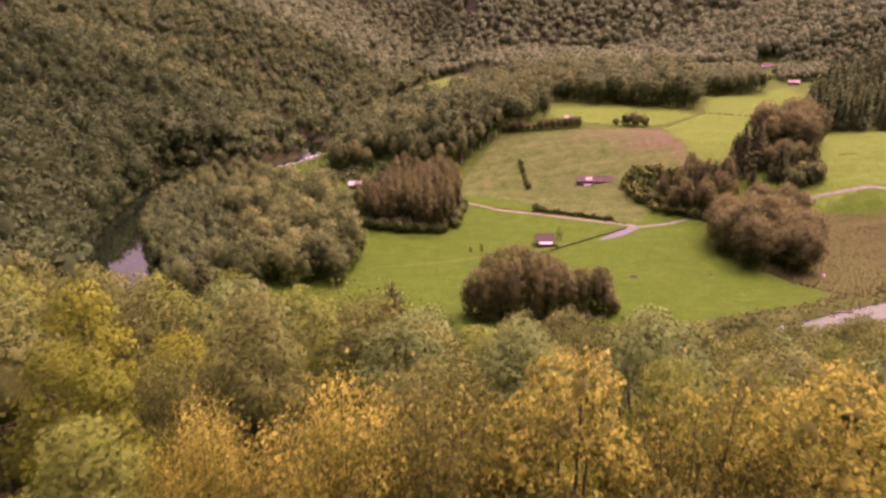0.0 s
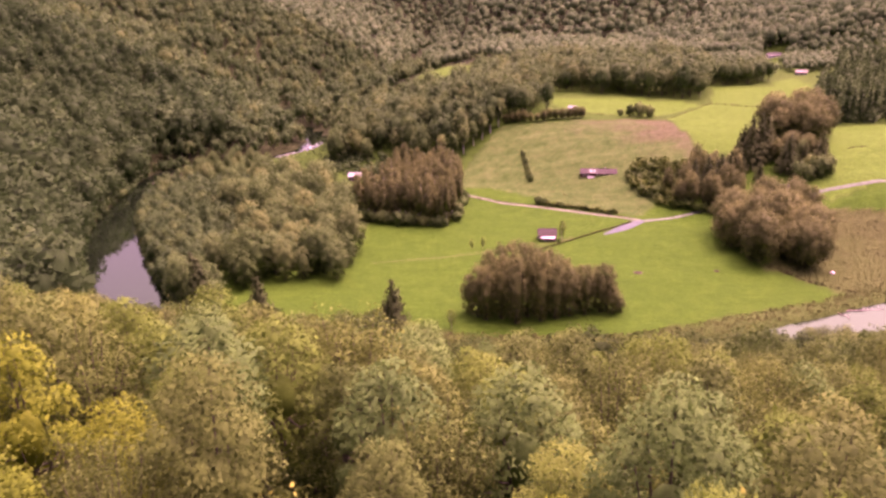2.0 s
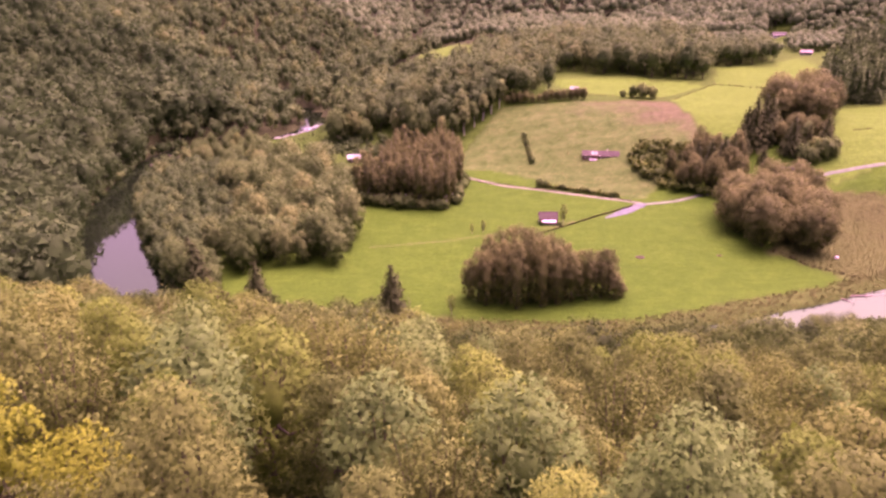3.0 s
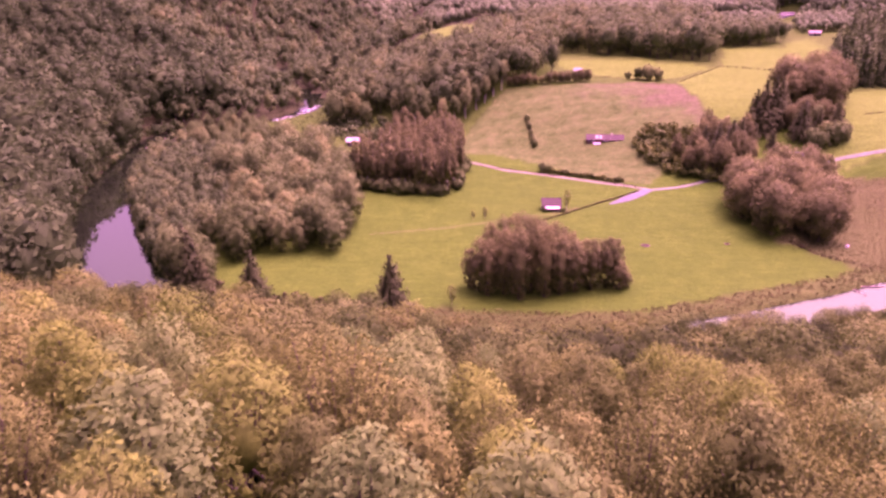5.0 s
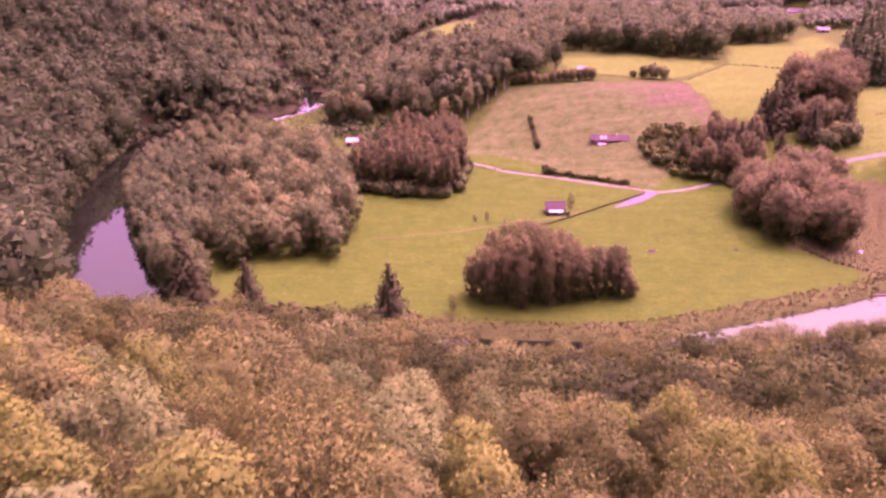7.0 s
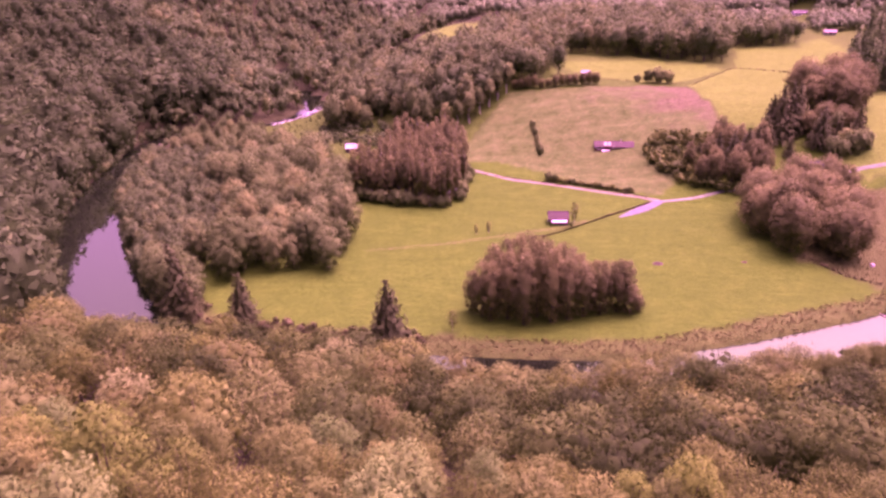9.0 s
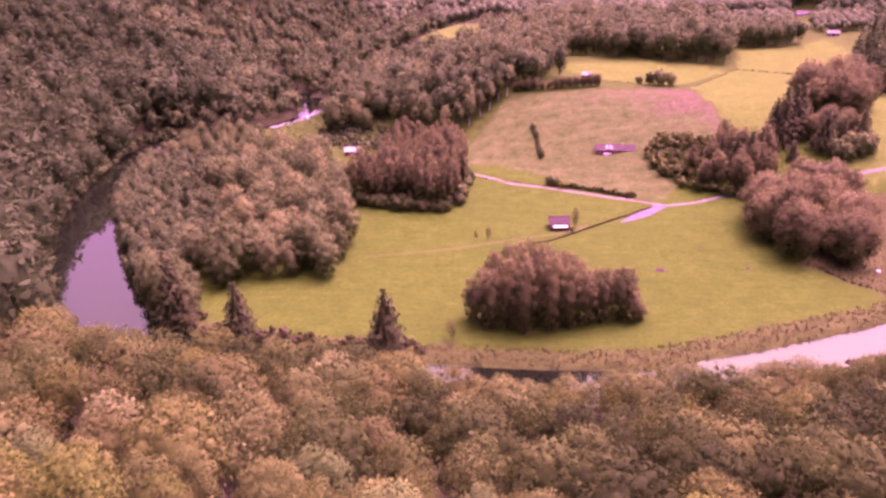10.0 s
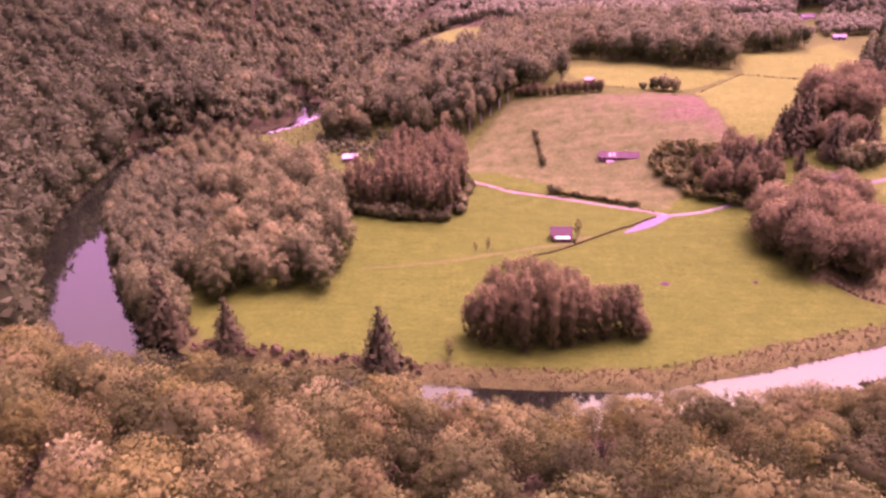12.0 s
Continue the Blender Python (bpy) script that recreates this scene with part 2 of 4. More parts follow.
# ---- ground ----
# The river's course, from upstream past the meadow's outer side to the far end of the loop: x, y, half width.
RIVER = [(620, 520, 10), (430, 372, 10), (300, 275, 13), (200, 225, 15), (150, 199, 16), (124, 188, 14), (106, 183, 10), (73, 169.5, 9), (36, 156, 9), (8, 154, 9),
         (-28, 155, 8), (-68, 158, 8), (-100, 160, 10), (-132, 176, 13), (-152, 199, 14), (-172, 226, 14), (-190, 256, 13),
         (-207, 296, 11), (-219, 342, 10), (-224, 380, 9), (-215, 405, 7), (-190, 417, 6), (-167, 430, 6), (-154, 455, 7), (-152, 486, 9),
         (-168, 520, 10), (-205, 560, 9), (-222, 640, 9), (-190, 740, 9), (-150, 860, 9), (-150, 1300, 9)]
WATER_Z = -1.8


def smooth(a, b, v):
    t = np.clip((v - a) / (b - a), 0, 1)
    return t * t * (3 - 2 * t)


def river_distance(x, y):
    """Distance to the river's bank (negative in the water) and the side: +1 outside the loop, -1 on the meadow's side."""
    best = np.full(np.shape(x), 1e9)
    bank = np.full(np.shape(x), 1e9)
    side = np.ones(np.shape(x))
    for (ax, ay, aw), (bx, by, bw) in zip(RIVER[:-1], RIVER[1:]):
        dx, dy = bx - ax, by - ay
        k = np.clip(((x - ax) * dx + (y - ay) * dy) / (dx * dx + dy * dy), 0, 1)
        d = np.hypot(x - ax - k * dx, y - ay - k * dy)
        near = d < best
        best = np.where(near, d, best)
        bank = np.where(near, d - (aw + k * (bw - aw)), bank)
        side = np.where(near, np.where(dx * (y - ay) - dy * (x - ax) > 0, 1.0, -1.0), side)
    return bank, side


def wave(x, y, size, seed):
    """A soft, irregular swell between about -1 and 1."""
    a, b = x / size + seed * 1.7, y / size - seed * 2.3
    return (np.sin(a + 1.3 * np.sin(b * 0.7 + seed)) * np.cos(b + 1.1 * np.sin(a * 0.6 - seed)) + 0.5 * np.sin(2.3 * a + b) * np.cos(1.9 * b - 0.7 * a)) / 1.3


def ground_height(x, y):
    x, y = np.asarray(x, float), np.asarray(y, float)
    d, side = river_distance(x, y)
    # the meadow's side: a flat floor, then a terrace that climbs to the upper fields
    u = 0.5 * x + 0.87 * y
    terrace = 26 * smooth(288, 400, u) + 0.03 * np.maximum(u - 400, 0)
    far_hill = 0.5 * np.maximum(y * 0.8 + x * 0.55 - 690, 0) * smooth(-130, 60, x + 0.12 * (y - 700))
    inner = np.minimum(terrace, 0.3 * np.maximum(d - 14, 0)) + np.minimum(far_hill, 210)
    # outside the loop: the steep near side below the camera, the steep left side, a low shelf behind the loop
    reach = np.maximum(d - 2, 0)
    steep = 0.49 + 0.05 * smooth(0, -80, x) - 0.02 * smooth(200, 320, y)
    shelf = smooth(-330, -150, x - 0.25 * (y - 430)) * smooth(400, 470, y)
    rise = steep * reach
    low = 0.055 * reach + 0.34 * np.maximum(reach - 330, 0)
    outer = rise * (1 - shelf) + low * shelf
    outer = 160 * np.tanh(outer / 160) * smooth(0, 30, outer) + outer * (1 - smooth(0, 30, outer))
    outer = outer + 5.5 * smooth(85, 25, y) * smooth(-140, -80, x) * smooth(220, 140, x)
    h = np.where(side > 0, outer, inner)
    h = h + np.where(side > 0, 1, 0.25) * smooth(10, 60, d) * (1.6 * wave(x, y, 17, 1) + 3.0 * wave(x, y, 48, 2) * smooth(30, 120, d * (side > 0)))
    # the river's bed and its bank
    h = h + 0.12 * wave(x, y, 9, 3)
    return np.where(d < 4, -3.2 + (h + 3.2) * smooth(-3.0, 2.2, d), h)


def inside(x, y, poly):
    """Whether the points lie in the outline."""
    hit = np.zeros(np.shape(x), bool)
    for (ax, ay), (bx, by) in zip(poly, poly[1:] + poly[:1]):
        cross = ((ay > y) != (by > y)) & (x < (bx - ax) * (y - ay) / ((by - ay) or 1e-9) + ax)
        hit ^= cross
    return hit


ROUGH_FIELD = [(-31, 346), (-36, 365), (-10, 428), (44, 424), (95, 420), (108, 354), (74, 322), (62, 301), (47, 306), (25.7, 317), (8.6, 334), (-13.5, 350)]
SCRUB = [(100, 238), (112, 224), (124, 208), (150, 218), (240, 268), (260, 300), (172, 287), (140, 296), (128, 270)]
UPPER_FIELDS = [
    [(20, 505), (30, 470), (52, 444), (88, 427), (130, 468), (76, 514)],
    [(96, 424), (133, 470), (150, 538), (200, 551), (224, 589), (236, 545), (200, 474), (162, 422), (122, 352), (102, 356)],
    [(140, 318), (150, 352), (174, 392), (215, 399), (262, 430), (300, 380), (262, 330), (184, 312), (150, 300)],
    [(-96, 612), (-48, 606), (-42, 660), (-50, 704), (-84, 704)],
]


def cover_at(x, y):
    """Shares of meadow, rough pasture, pale upper field and brown river bank."""
    wx, wy = x + 2.5 * wave(x, y, 6, 5), y + 2.5 * wave(x, y, 6, 6)
    d, side = river_distance(x, y)
    inner = side < 0
    upper = np.zeros(np.shape(x), bool)
    for poly in UPPER_FIELDS:
        upper |= inside(x + 0.8 * wave(x, y, 4, 7), y + 0.8 * wave(x, y, 4, 8), poly)
    rough = inside(wx, wy, ROUGH_FIELD) | inside(wx, wy, SCRUB)
    bank = inner & (d < 7 + 2 * wave(x, y, 7, 9)) & (d > -1)
    meadow = inner & (y < 360) & (x > -128) & (d > 4)
    floor = ~(upper | rough | meadow)
    green = (meadow & ~upper).astype(float)
    tan = (rough & ~upper).astype(float)
    scrubby = inside(wx, wy, SCRUB)
    tan = np.where(scrubby, 0.5, tan)
    clearing = floor & inner & (y < 490) & (x > -175) & (x < 0)
    tan, green = np.where(clearing, 0.1, tan), np.where(clearing, 0.75, green)
    glade = floor & inner & (x > -20) & (y >= 300) & (y < 760)
    tan, green = np.where(glade, 0.12, tan), np.where(glade, 0.9, green)
    near_bank = bank & (y < 260)
    green, tan = np.where(near_bank, 0.9, green), np.where(near_bank, 0.35, tan)
    return green, tan, upper.astype(float), np.where(bank & (y < 260), 0.4, np.where(scrubby, 0.55, 0.0))


def lines(lo, hi, step, far_lo, far_hi, growth=1.12):
    mid = list(np.arange(lo, hi + step / 2, step))
    for sign, end in ((-1, far_lo), (1, far_hi)):
        at, gap = (mid[0] if sign < 0 else mid[-1]), step
        while sign * (end - at) > 0:
            gap = min(gap * growth, 18) if abs(at) < 1100 else gap * 1.25
            at += sign * gap
            mid.append(at)
    return np.array(sorted(mid))


def sheet(name, xs, ys, height, material):
    gx, gy = np.meshgrid(xs, ys)
    x, y = gx.ravel(), gy.ravel()
    z = height(x, y)
    nx, ny = len(xs), len(ys)
    i = (np.arange(ny - 1)[:, None] * nx + np.arange(nx - 1)[None, :]).ravel()
    me = mesh_from(name, np.stack([x, y, z], 1), np.stack([i, i + 1, i + nx + 1, i + nx], 1), [material], smooth_shade=True)
    return me, x, y


me, gx, gy = sheet("ground", lines(-240, 200, 3.0, -2400, 2400), lines(138, 470, 3.0, -900, 3200), ground_height, ground_mat)
share = np.zeros((len(gx), 4), np.float32)
share[:, 0], share[:, 1], share[:, 2], share[:, 3] = cover_at(gx, gy)
me.attributes.new("cover", "FLOAT_COLOR", "POINT").data.foreach_set("color", share.ravel())
tagged(new("ground", me), "green river meadow, tan rough pasture and leaf-strewn wooded valley sides", "ground", kind="structure")

wx, wy = np.arange(-260, 641, 20.0), np.arange(120, 1321, 20.0)
me, _, _ = sheet("water", wx, wy, lambda x, y: np.full(len(x), WATER_Z), water_mat)
tagged(new("water", me), "dark slow river mirroring the pale sky", "river", kind="structure")


def riffle(line, half, count, rng):
    """Low crests of broken water, each a narrow lens along the current."""
    verts, quads = [], []
    for k in range(count):
        t = rng.uniform(0, len(line) - 1.001)
        (ax, ay), (bx, by) = line[int(t)], line[int(t) + 1]
        f = t - int(t)
        along = np.array([bx - ax, by - ay]) / math.hypot(bx - ax, by - ay)
        across = np.array([-along[1], along[0]])
        c = np.array([ax + f * (bx - ax), ay + f * (by - ay)]) + across * rng.normal() * half * 0.5
        long, wide, tall = rng.uniform(0.8, 2.6), rng.uniform(0.25, 0.6), rng.uniform(0.06, 0.16)
        rim = [c + along * long * math.cos(w) + across * wide * math.sin(w) for w in np.linspace(0, 2 * np.pi, 8, endpoint=False)]
        top = [c + (p - c) * 0.4 for p in rim]
        base = len(verts)
        verts += [(p[0], p[1], WATER_Z - 0.02) for p in rim] + [(p[0], p[1], WATER_Z + tall) for p in top]
        quads += [(base + j, base + (j + 1) % 8, base + 8 + (j + 1) % 8, base + 8 + j) for j in range(8)]
        quads += [(base + 8, base + 9, base + 10, base + 11), (base + 8, base + 11, base + 12, base + 15), (base + 12, base + 13, base + 14, base + 15)]
    me = mesh_from("riffle", np.array(verts), np.array(quads), [foam_mat])
    tagged(new("riffle", me), "pale riffle of broken water over shallows in the river", "water", kind="stuff")


riffle([(-166, 431), (-159, 441), (-153, 455), (-149.5, 470), (-148.5, 482)], 4.0, 85, np.random.default_rng(17))


def strip(name, line, material, label, lift=0.08):
    """A band laid along the ground: x, y and width at each of its bends."""
    pts = np.array(line, float)
    out = [pts[0]]
    for a, b in zip(pts[:-1], pts[1:]):
        n = max(2, int(np.hypot(*(b - a)[:2]) / 2.0))
        out += [a + (b - a) * k / n for k in range(1, n + 1)]
    p = np.array(out)
    for _ in range(3):
        p[1:-1] = (p[:-2] + 2 * p[1:-1] + p[2:]) / 4
    way = np.gradient(p[:, :2], axis=0)
    way /= np.linalg.norm(way, axis=1)[:, None]
    side = np.stack([-way[:, 1], way[:, 0]], 1)
    rows = []
    for k in (-0.5, -0.17, 0.17, 0.5):
        w = p[:, 2] * k * (1 + 0.12 * wave(p[:, 0] + 40 * k, p[:, 1], 1.7, 4))
        q = p[:, :2] + side * w[:, None]
        crown = lift if abs(k) < 0.3 else -0.02
        rows.append(np.column_stack([q, ground_height(q[:, 0], q[:, 1]) + crown]))
    verts = np.stack(rows, 1).reshape(-1, 3)
    i = (np.arange(len(p) - 1)[:, None] * 4 + np.arange(3)[None, :]).ravel()
    me = mesh_from(name, verts, np.stack([i, i + 4, i + 5, i + 1], 1), [material], smooth_shade=True)
    return tagged(new(name, me), label, name.replace("_", " "), kind="structure")


strip("road", [(61, 293, 2.6), (75, 297, 2.6), (90, 303, 2.5), (110, 302, 2.4), (135, 304, 2.4), (148, 308, 2.5), (163, 308.4, 2.6), (178, 309, 2.6), (215, 313, 2.8), (330, 335, 2.8)],
      gravel, "pale gravel farm road across the fields", 0.12)
strip("farm_track", [(-36, 345, 2.4), (-26.4, 336.7, 3.0), (-15.8, 329.4, 3.2), (-5.9, 321.4, 3.4), (8.9, 317.2, 3.2), (37, 305.4, 3.2), (54.2, 298.6, 3.4), (61, 293.6, 3.6)],
      dirt_mat, "narrow pale dirt farm track edged with grass", 0.1)
strip("road_apron", [(41, 273.5, 1.0), (45.5, 277.5, 4.5), (52, 284, 6.5), (57, 289.5, 6.5), (62, 294, 4.0)], tarmac, "grey tarmac spur off the gravel road", 0.14)
for side in (-0.8, 0.8):
    strip("meadow_path", [(-60, 232 + side, 0.3), (-30, 240 + side, 0.4), (-10, 249 + side, 0.45), (4, 254 + side, 0.5), (14, 258.5 + side, 0.55), (27, 269 + side, 0.6)],
          track_mat, "faint wheel rut over mown grass", 0.03)


# ---- plants ----
def cube_ball(n=2):
    """A ball of quads, n by n on each of six sides."""
    verts, quads, seen = [], [], {}
    for axis in range(3):
        for sign in (-1, 1):
            idx = {}
            for i in range(n + 1):
                for j in range(n + 1):
                    v = [0, 0, 0]
                    v[axis], v[(axis + 1) % 3], v[(axis + 2) % 3] = sign, 2 * i / n - 1, 2 * j / n - 1
                    v = Vector(v).normalized()
                    key = (round(v.x, 4), round(v.y, 4), round(v.z, 4))
                    if key not in seen:
                        seen[key] = len(verts)
                        verts.append(tuple(v))
                    idx[i, j] = seen[key]
            for i in range(n):
                for j in range(n):
                    q = [idx[i, j], idx[i + 1, j], idx[i + 1, j + 1], idx[i, j + 1]]
                    quads.append(q if sign > 0 else q[::-1])
    return np.array(verts), np.array(quads)


BALL, BALL_QUADS = cube_ball(2)


def unit(v):
    return v / np.maximum(np.linalg.norm(v, axis=-1, keepdims=True), 1e-9)


def face_normals(verts, quads):
    """The way the surface faces at each corner point."""
    a, b, c, d = (verts[quads[:, k]] for k in range(4))
    flat = np.cross(c - a, d - b)
    out = np.zeros_like(verts)
    for k in range(4):
        np.add.at(out, quads[:, k], flat)
    return unit(out)


def lumpy(rng, n, radius, half, mid, lumps):
    """The closed inner mass of a crown: an egg with rounded bosses."""
    ball, quads = cube_ball(n)
    way = unit(rng.normal(size=(lumps, 3)) + np.array([0, 0, 0.3]))
    near = ball @ way.T
    boss = np.max(np.exp(-(1 - near) / 0.13) * rng.uniform(0.5, 1.0, lumps), 1)
    r = 0.76 + 0.22 * boss + 0.085 * rng.normal(size=len(ball))
    verts = ball * r[:, None] * np.array([radius, radius, half]) + np.array([0, 0, mid])
    return verts, quads, face_normals(verts, quads)


def leaf_quads(rng, at, out, size, droop=0.0, loose=0.75):
    """A loose leaf spray at each place, turned roughly outwards: places, faces, and the way each spray faces."""
    n = len(at)
    normal = unit(out + rng.normal(size=(n, 3)) * loose + np.array([0, 0, 0.25]))
    u = unit(np.cross(normal, rng.normal(size=(n, 3))) + np.array([0, 0, -droop]))
    v = unit(np.cross(normal, u))
    s = size * rng.uniform(0.5, 1.5, (n, 1))
    k = rng.uniform(0.4, 0.9, (n, 1))
    jit = lambda: s * 0.2 * rng.normal(size=(n, 3))
    corners = np.stack([at + u * s * 0.65 + jit(), at + v * s * k * 0.6 + jit(), at - u * s * 0.65 + jit(), at - v * s * k * 0.6 + jit()], 1)
    facing = unit(out + 0.6 * normal)
    return corners.reshape(-1, 3), np.arange(4 * n).reshape(n, 4), np.repeat(facing, 4, 0)


def tube(points, radii, sides=6):
    """A tapering limb through the points."""
    p = np.array(points, float)
    way = unit(np.gradient(p, axis=0))
    u = unit(np.cross(way, np.array([0.3, 1.0, 0.1])))
    v = np.cross(way, u)
    a = np.arange(sides) * 2 * np.pi / sides
    spoke = np.cos(a)[None, :, None] * u[:, None, :] + np.sin(a)[None, :, None] * v[:, None, :]
    ring = p[:, None, :] + np.array(radii)[:, None, None] * spoke
    i, j = np.meshgrid(np.arange(len(p) - 1), np.arange(sides), indexing="ij")
    k = (j + 1) % sides
    quads = np.stack([i * sides + j, i * sides + k, (i + 1) * sides + k, (i + 1) * sides + j], -1).reshape(-1, 4)
    return ring.reshape(-1, 3), quads, spoke.reshape(-1, 3)


def join(pieces):
    verts, quads, normals, base = [], [], [], 0
    for v, q, n in pieces:
        verts.append(v)
        quads.append(q + base)
        normals.append(n)
        base += len(v)
    return np.concatenate(verts), np.concatenate(quads), np.concatenate(normals)


def broadleaf(seed, height, radius, lobes, leaves, leaf, low=0.25, limbs=5, core=0.72, top=1.0, lobe=1.0):
    """Crown and trunk of a broad-leaved tree: leaf sprays on a cluster of uneven lobes, limbs that run up into them."""
    rng = np.random.default_rng(seed)
    mid, half = height * (low + top) / 2, height * (top - low) / 2
    centres, radii = [np.array([0, 0, mid])], [min(radius, half) * 0.72]
    for i in range(lobes):
        phi, c = i * 2.399 + rng.uniform(-0.4, 0.4), 1 - 2 * (i + 0.5) / lobes
        s = math.sqrt(1 - c * c)
        r = rng.uniform(0.26, 0.46) * lobe * radius * (1.0 if c > -0.3 else 0.9)
        reach = rng.uniform(0.7, 0.84)
        taper = 1.0 - 0.25 * max(c, 0)
        centres.append(np.array([math.cos(phi) * s * (radius - r * 0.5) * reach * 1.15 * taper, math.sin(phi) * s * (radius - r * 0.5) * reach * 1.15 * taper, mid + c * (half - r * 0.8)]))
        radii.append(r)
    centres, radii = np.array(centres), np.array(radii)
    weight = radii[1:] ** 2 / np.sum(radii[1:] ** 2)
    n = int(leaves * 2.2)
    pick = 1 + rng.choice(len(radii) - 1, n, p=weight)
    out = unit(rng.normal(size=(n, 3)) + np.array([0, 0, 0.25]))
    at = centres[pick] + out * radii[pick][:, None] * rng.uniform(0.72, 1.28, (n, 1))
    gap = np.linalg.norm(at[:, None, :] - centres[None], axis=2) / radii[None]
    gap[np.arange(n), pick] = 9
    keep = (gap.min(1) > 0.74) & (at[:, 2] > height * low * 0.6)
    at, out = at[keep][:leaves], out[keep][:leaves]
    from_axis = unit(at - np.array([0, 0, mid * 0.8]))
    pieces = [leaf_quads(rng, at, unit(0.8 * out + 1.5 * from_axis), leaf)]
    if core:
        pieces.append((centres[0] + BALL * np.array([radius, radius, half]) * min(0.6, core), BALL_QUADS, BALL))
        for c, r in zip(centres[1:], radii[1:]):
            shell = c + BALL * r * core * rng.uniform(0.7, 1.15, (len(BALL), 1))
            pieces.append((shell, BALL_QUADS, unit(0.6 * BALL + 1.5 * unit(shell - np.array([0, 0, mid * 0.8])))))
    trunk_top = np.array([0, 0, mid + 0.2 * half])
    bend = rng.uniform(-0.02, 0.02, 2) * height
    r0 = 0.018 * height
    wood = [tube([(0, 0, -0.035 * height), (0, 0, 0.012 * height), (bend[0], bend[1], height * 0.3), trunk_top], [r0 * 1.35, r0 * 1.05, r0 * 0.75, r0 * 0.3])]
    for i in range(limbs):
        end = centres[1 + (i * 3) % lobes]
        start = np.array([bend[0] * 0.8, bend[1] * 0.8, height * (0.22 + 0.3 * i / max(1, limbs))])
        wood.append(tube([start, (start + end) / 2 + np.array([0, 0, -0.04 * height]), end + np.array([0, 0, radii[1 + (i * 3) % lobes] * 0.6])], [r0 * 0.5, r0 * 0.32, r0 * 0.08], 5))
    return join(pieces), join(wood)


def twiggy(seed, height, radius, stems, leaves, leaf):
    """A many-stemmed, half-bare tree: upright fanning stems with thin leaf sprays towards their ends."""
    rng = np.random.default_rng(seed)
    wood, at, out = [], [], []
    for i in range(stems):
        phi, r = i * 2.4 + rng.uniform(-0.3, 0.3), radius * math.sqrt((i + 0.5) / stems)
        end = np.array([math.cos(phi) * r, math.sin(phi) * r, height * (1 - 0.24 * (r / radius) ** 2) * rng.uniform(0.82, 1.0)])
        start = np.array([math.cos(phi) * 0.02 * height, math.sin(phi) * 0.02 * height, -0.03 * height])
        mid = start * 0.45 + end * 0.55
        mid[:2] *= 0.75
        r0 = 0.007 * height
        wood.append(tube([start, mid, end], [r0, r0 * 0.55, r0 * 0.15], 4))
        k = leaves // stems
        t = rng.uniform(0.1, 1.03, (k, 1)) ** 0.75
        p = mid + (end - mid) * t
        off = rng.normal(size=(k, 3)) * np.array([1, 1, 0.8]) * radius * 0.14
        at.append(p + off)
        out.append(unit(off / radius * 3 + (p - np.array([0, 0, height * 0.5])) / height * 1.5))
    at, out = np.concatenate(at), np.concatenate(out)
    return leaf_quads(rng, at, out, leaf, -0.6), join(wood)


def conifer(seed, height, radius, tiers, sprays, leaf):
    """A spruce: ragged tiers of drooping boughs with gaps between them, wide below and pointed above."""
    rng = np.random.default_rng(seed)
    at, out, pieces = [], [], []
    for i in range(tiers):
        f = i / (tiers - 1)
        z = height * (0.05 + 0.92 * f)
        r = (radius * (1 - f) ** 0.74 + 0.012 * height) * rng.uniform(0.86, 1.12)
        boughs = max(5, int(12 * (1 - f) + 4))
        for b in range(boughs):
            phi = 2 * math.pi * (b + rng.uniform(-0.35, 0.35)) / boughs + i * 0.7
            reach = r * rng.uniform(0.68, 1.2)
            k = max(2, int(sprays * reach / radius) + 1)
            t = np.linspace(0.4, 1.0, k)[:, None]
            way = np.array([math.cos(phi), math.sin(phi), 0])
            p = np.array([0, 0, z]) + way * reach * t + np.array([0, 0, -1.0]) * reach * (0.16 * t + 0.2 * t * t - 0.1 * t ** 4)
            at.append(p + rng.normal(size=(k, 3)) * np.array([0.22, 0.22, 0.12]) * leaf)
            out.append(np.repeat(unit(np.array([[way[0] * 0.75, way[1] * 0.75, 0.65]])), k, 0))
    at, out = np.concatenate(at), np.concatenate(out)
    pieces.append(leaf_quads(rng, at, out, leaf, 0.5, 0.5))
    levels = 6
    pieces.append(tube([(0, 0, height * (0.04 + 0.92 * k / levels)) for k in range(levels + 1)], [radius * 0.5 * (1 - k / levels) ** 0.9 + 0.002 * height for k in range(levels + 1)], 7))
    return join(pieces), tube([(0, 0, -0.035 * height), (0, 0, height * 0.5), (0, 0, height)], [0.017 * height, 0.011 * height, 0.002 * height], 6)


def tree_model(name, parts, leaf_mat, bark_mat):
    (cv, cq, cn), (tv, tq, tn) = parts
    return mesh_from(name + "_crown", cv, cq, [leaf_mat], normals=cn), mesh_from(name + "_trunk", tv, tq, [bark_mat], smooth_shade=True)


def plant(name, model, x, y, scale, turn, label, category, group, lean=(0, 0), stretch=1.0):
    """One tree as a thing: an empty at its foot with its trunk and crown."""
    root = tagged(new(name), label, category, group)
    root.empty_display_size = 0.5
    root.matrix_basis = Matrix.LocRotScale((x, y, float(ground_height(x, y)) - 0.05), Euler((lean[0], lean[1], turn)), (scale, scale, scale * stretch))
    part("trunk", model[1], None, root)
    part("crown", model[0], None, root)
    return root


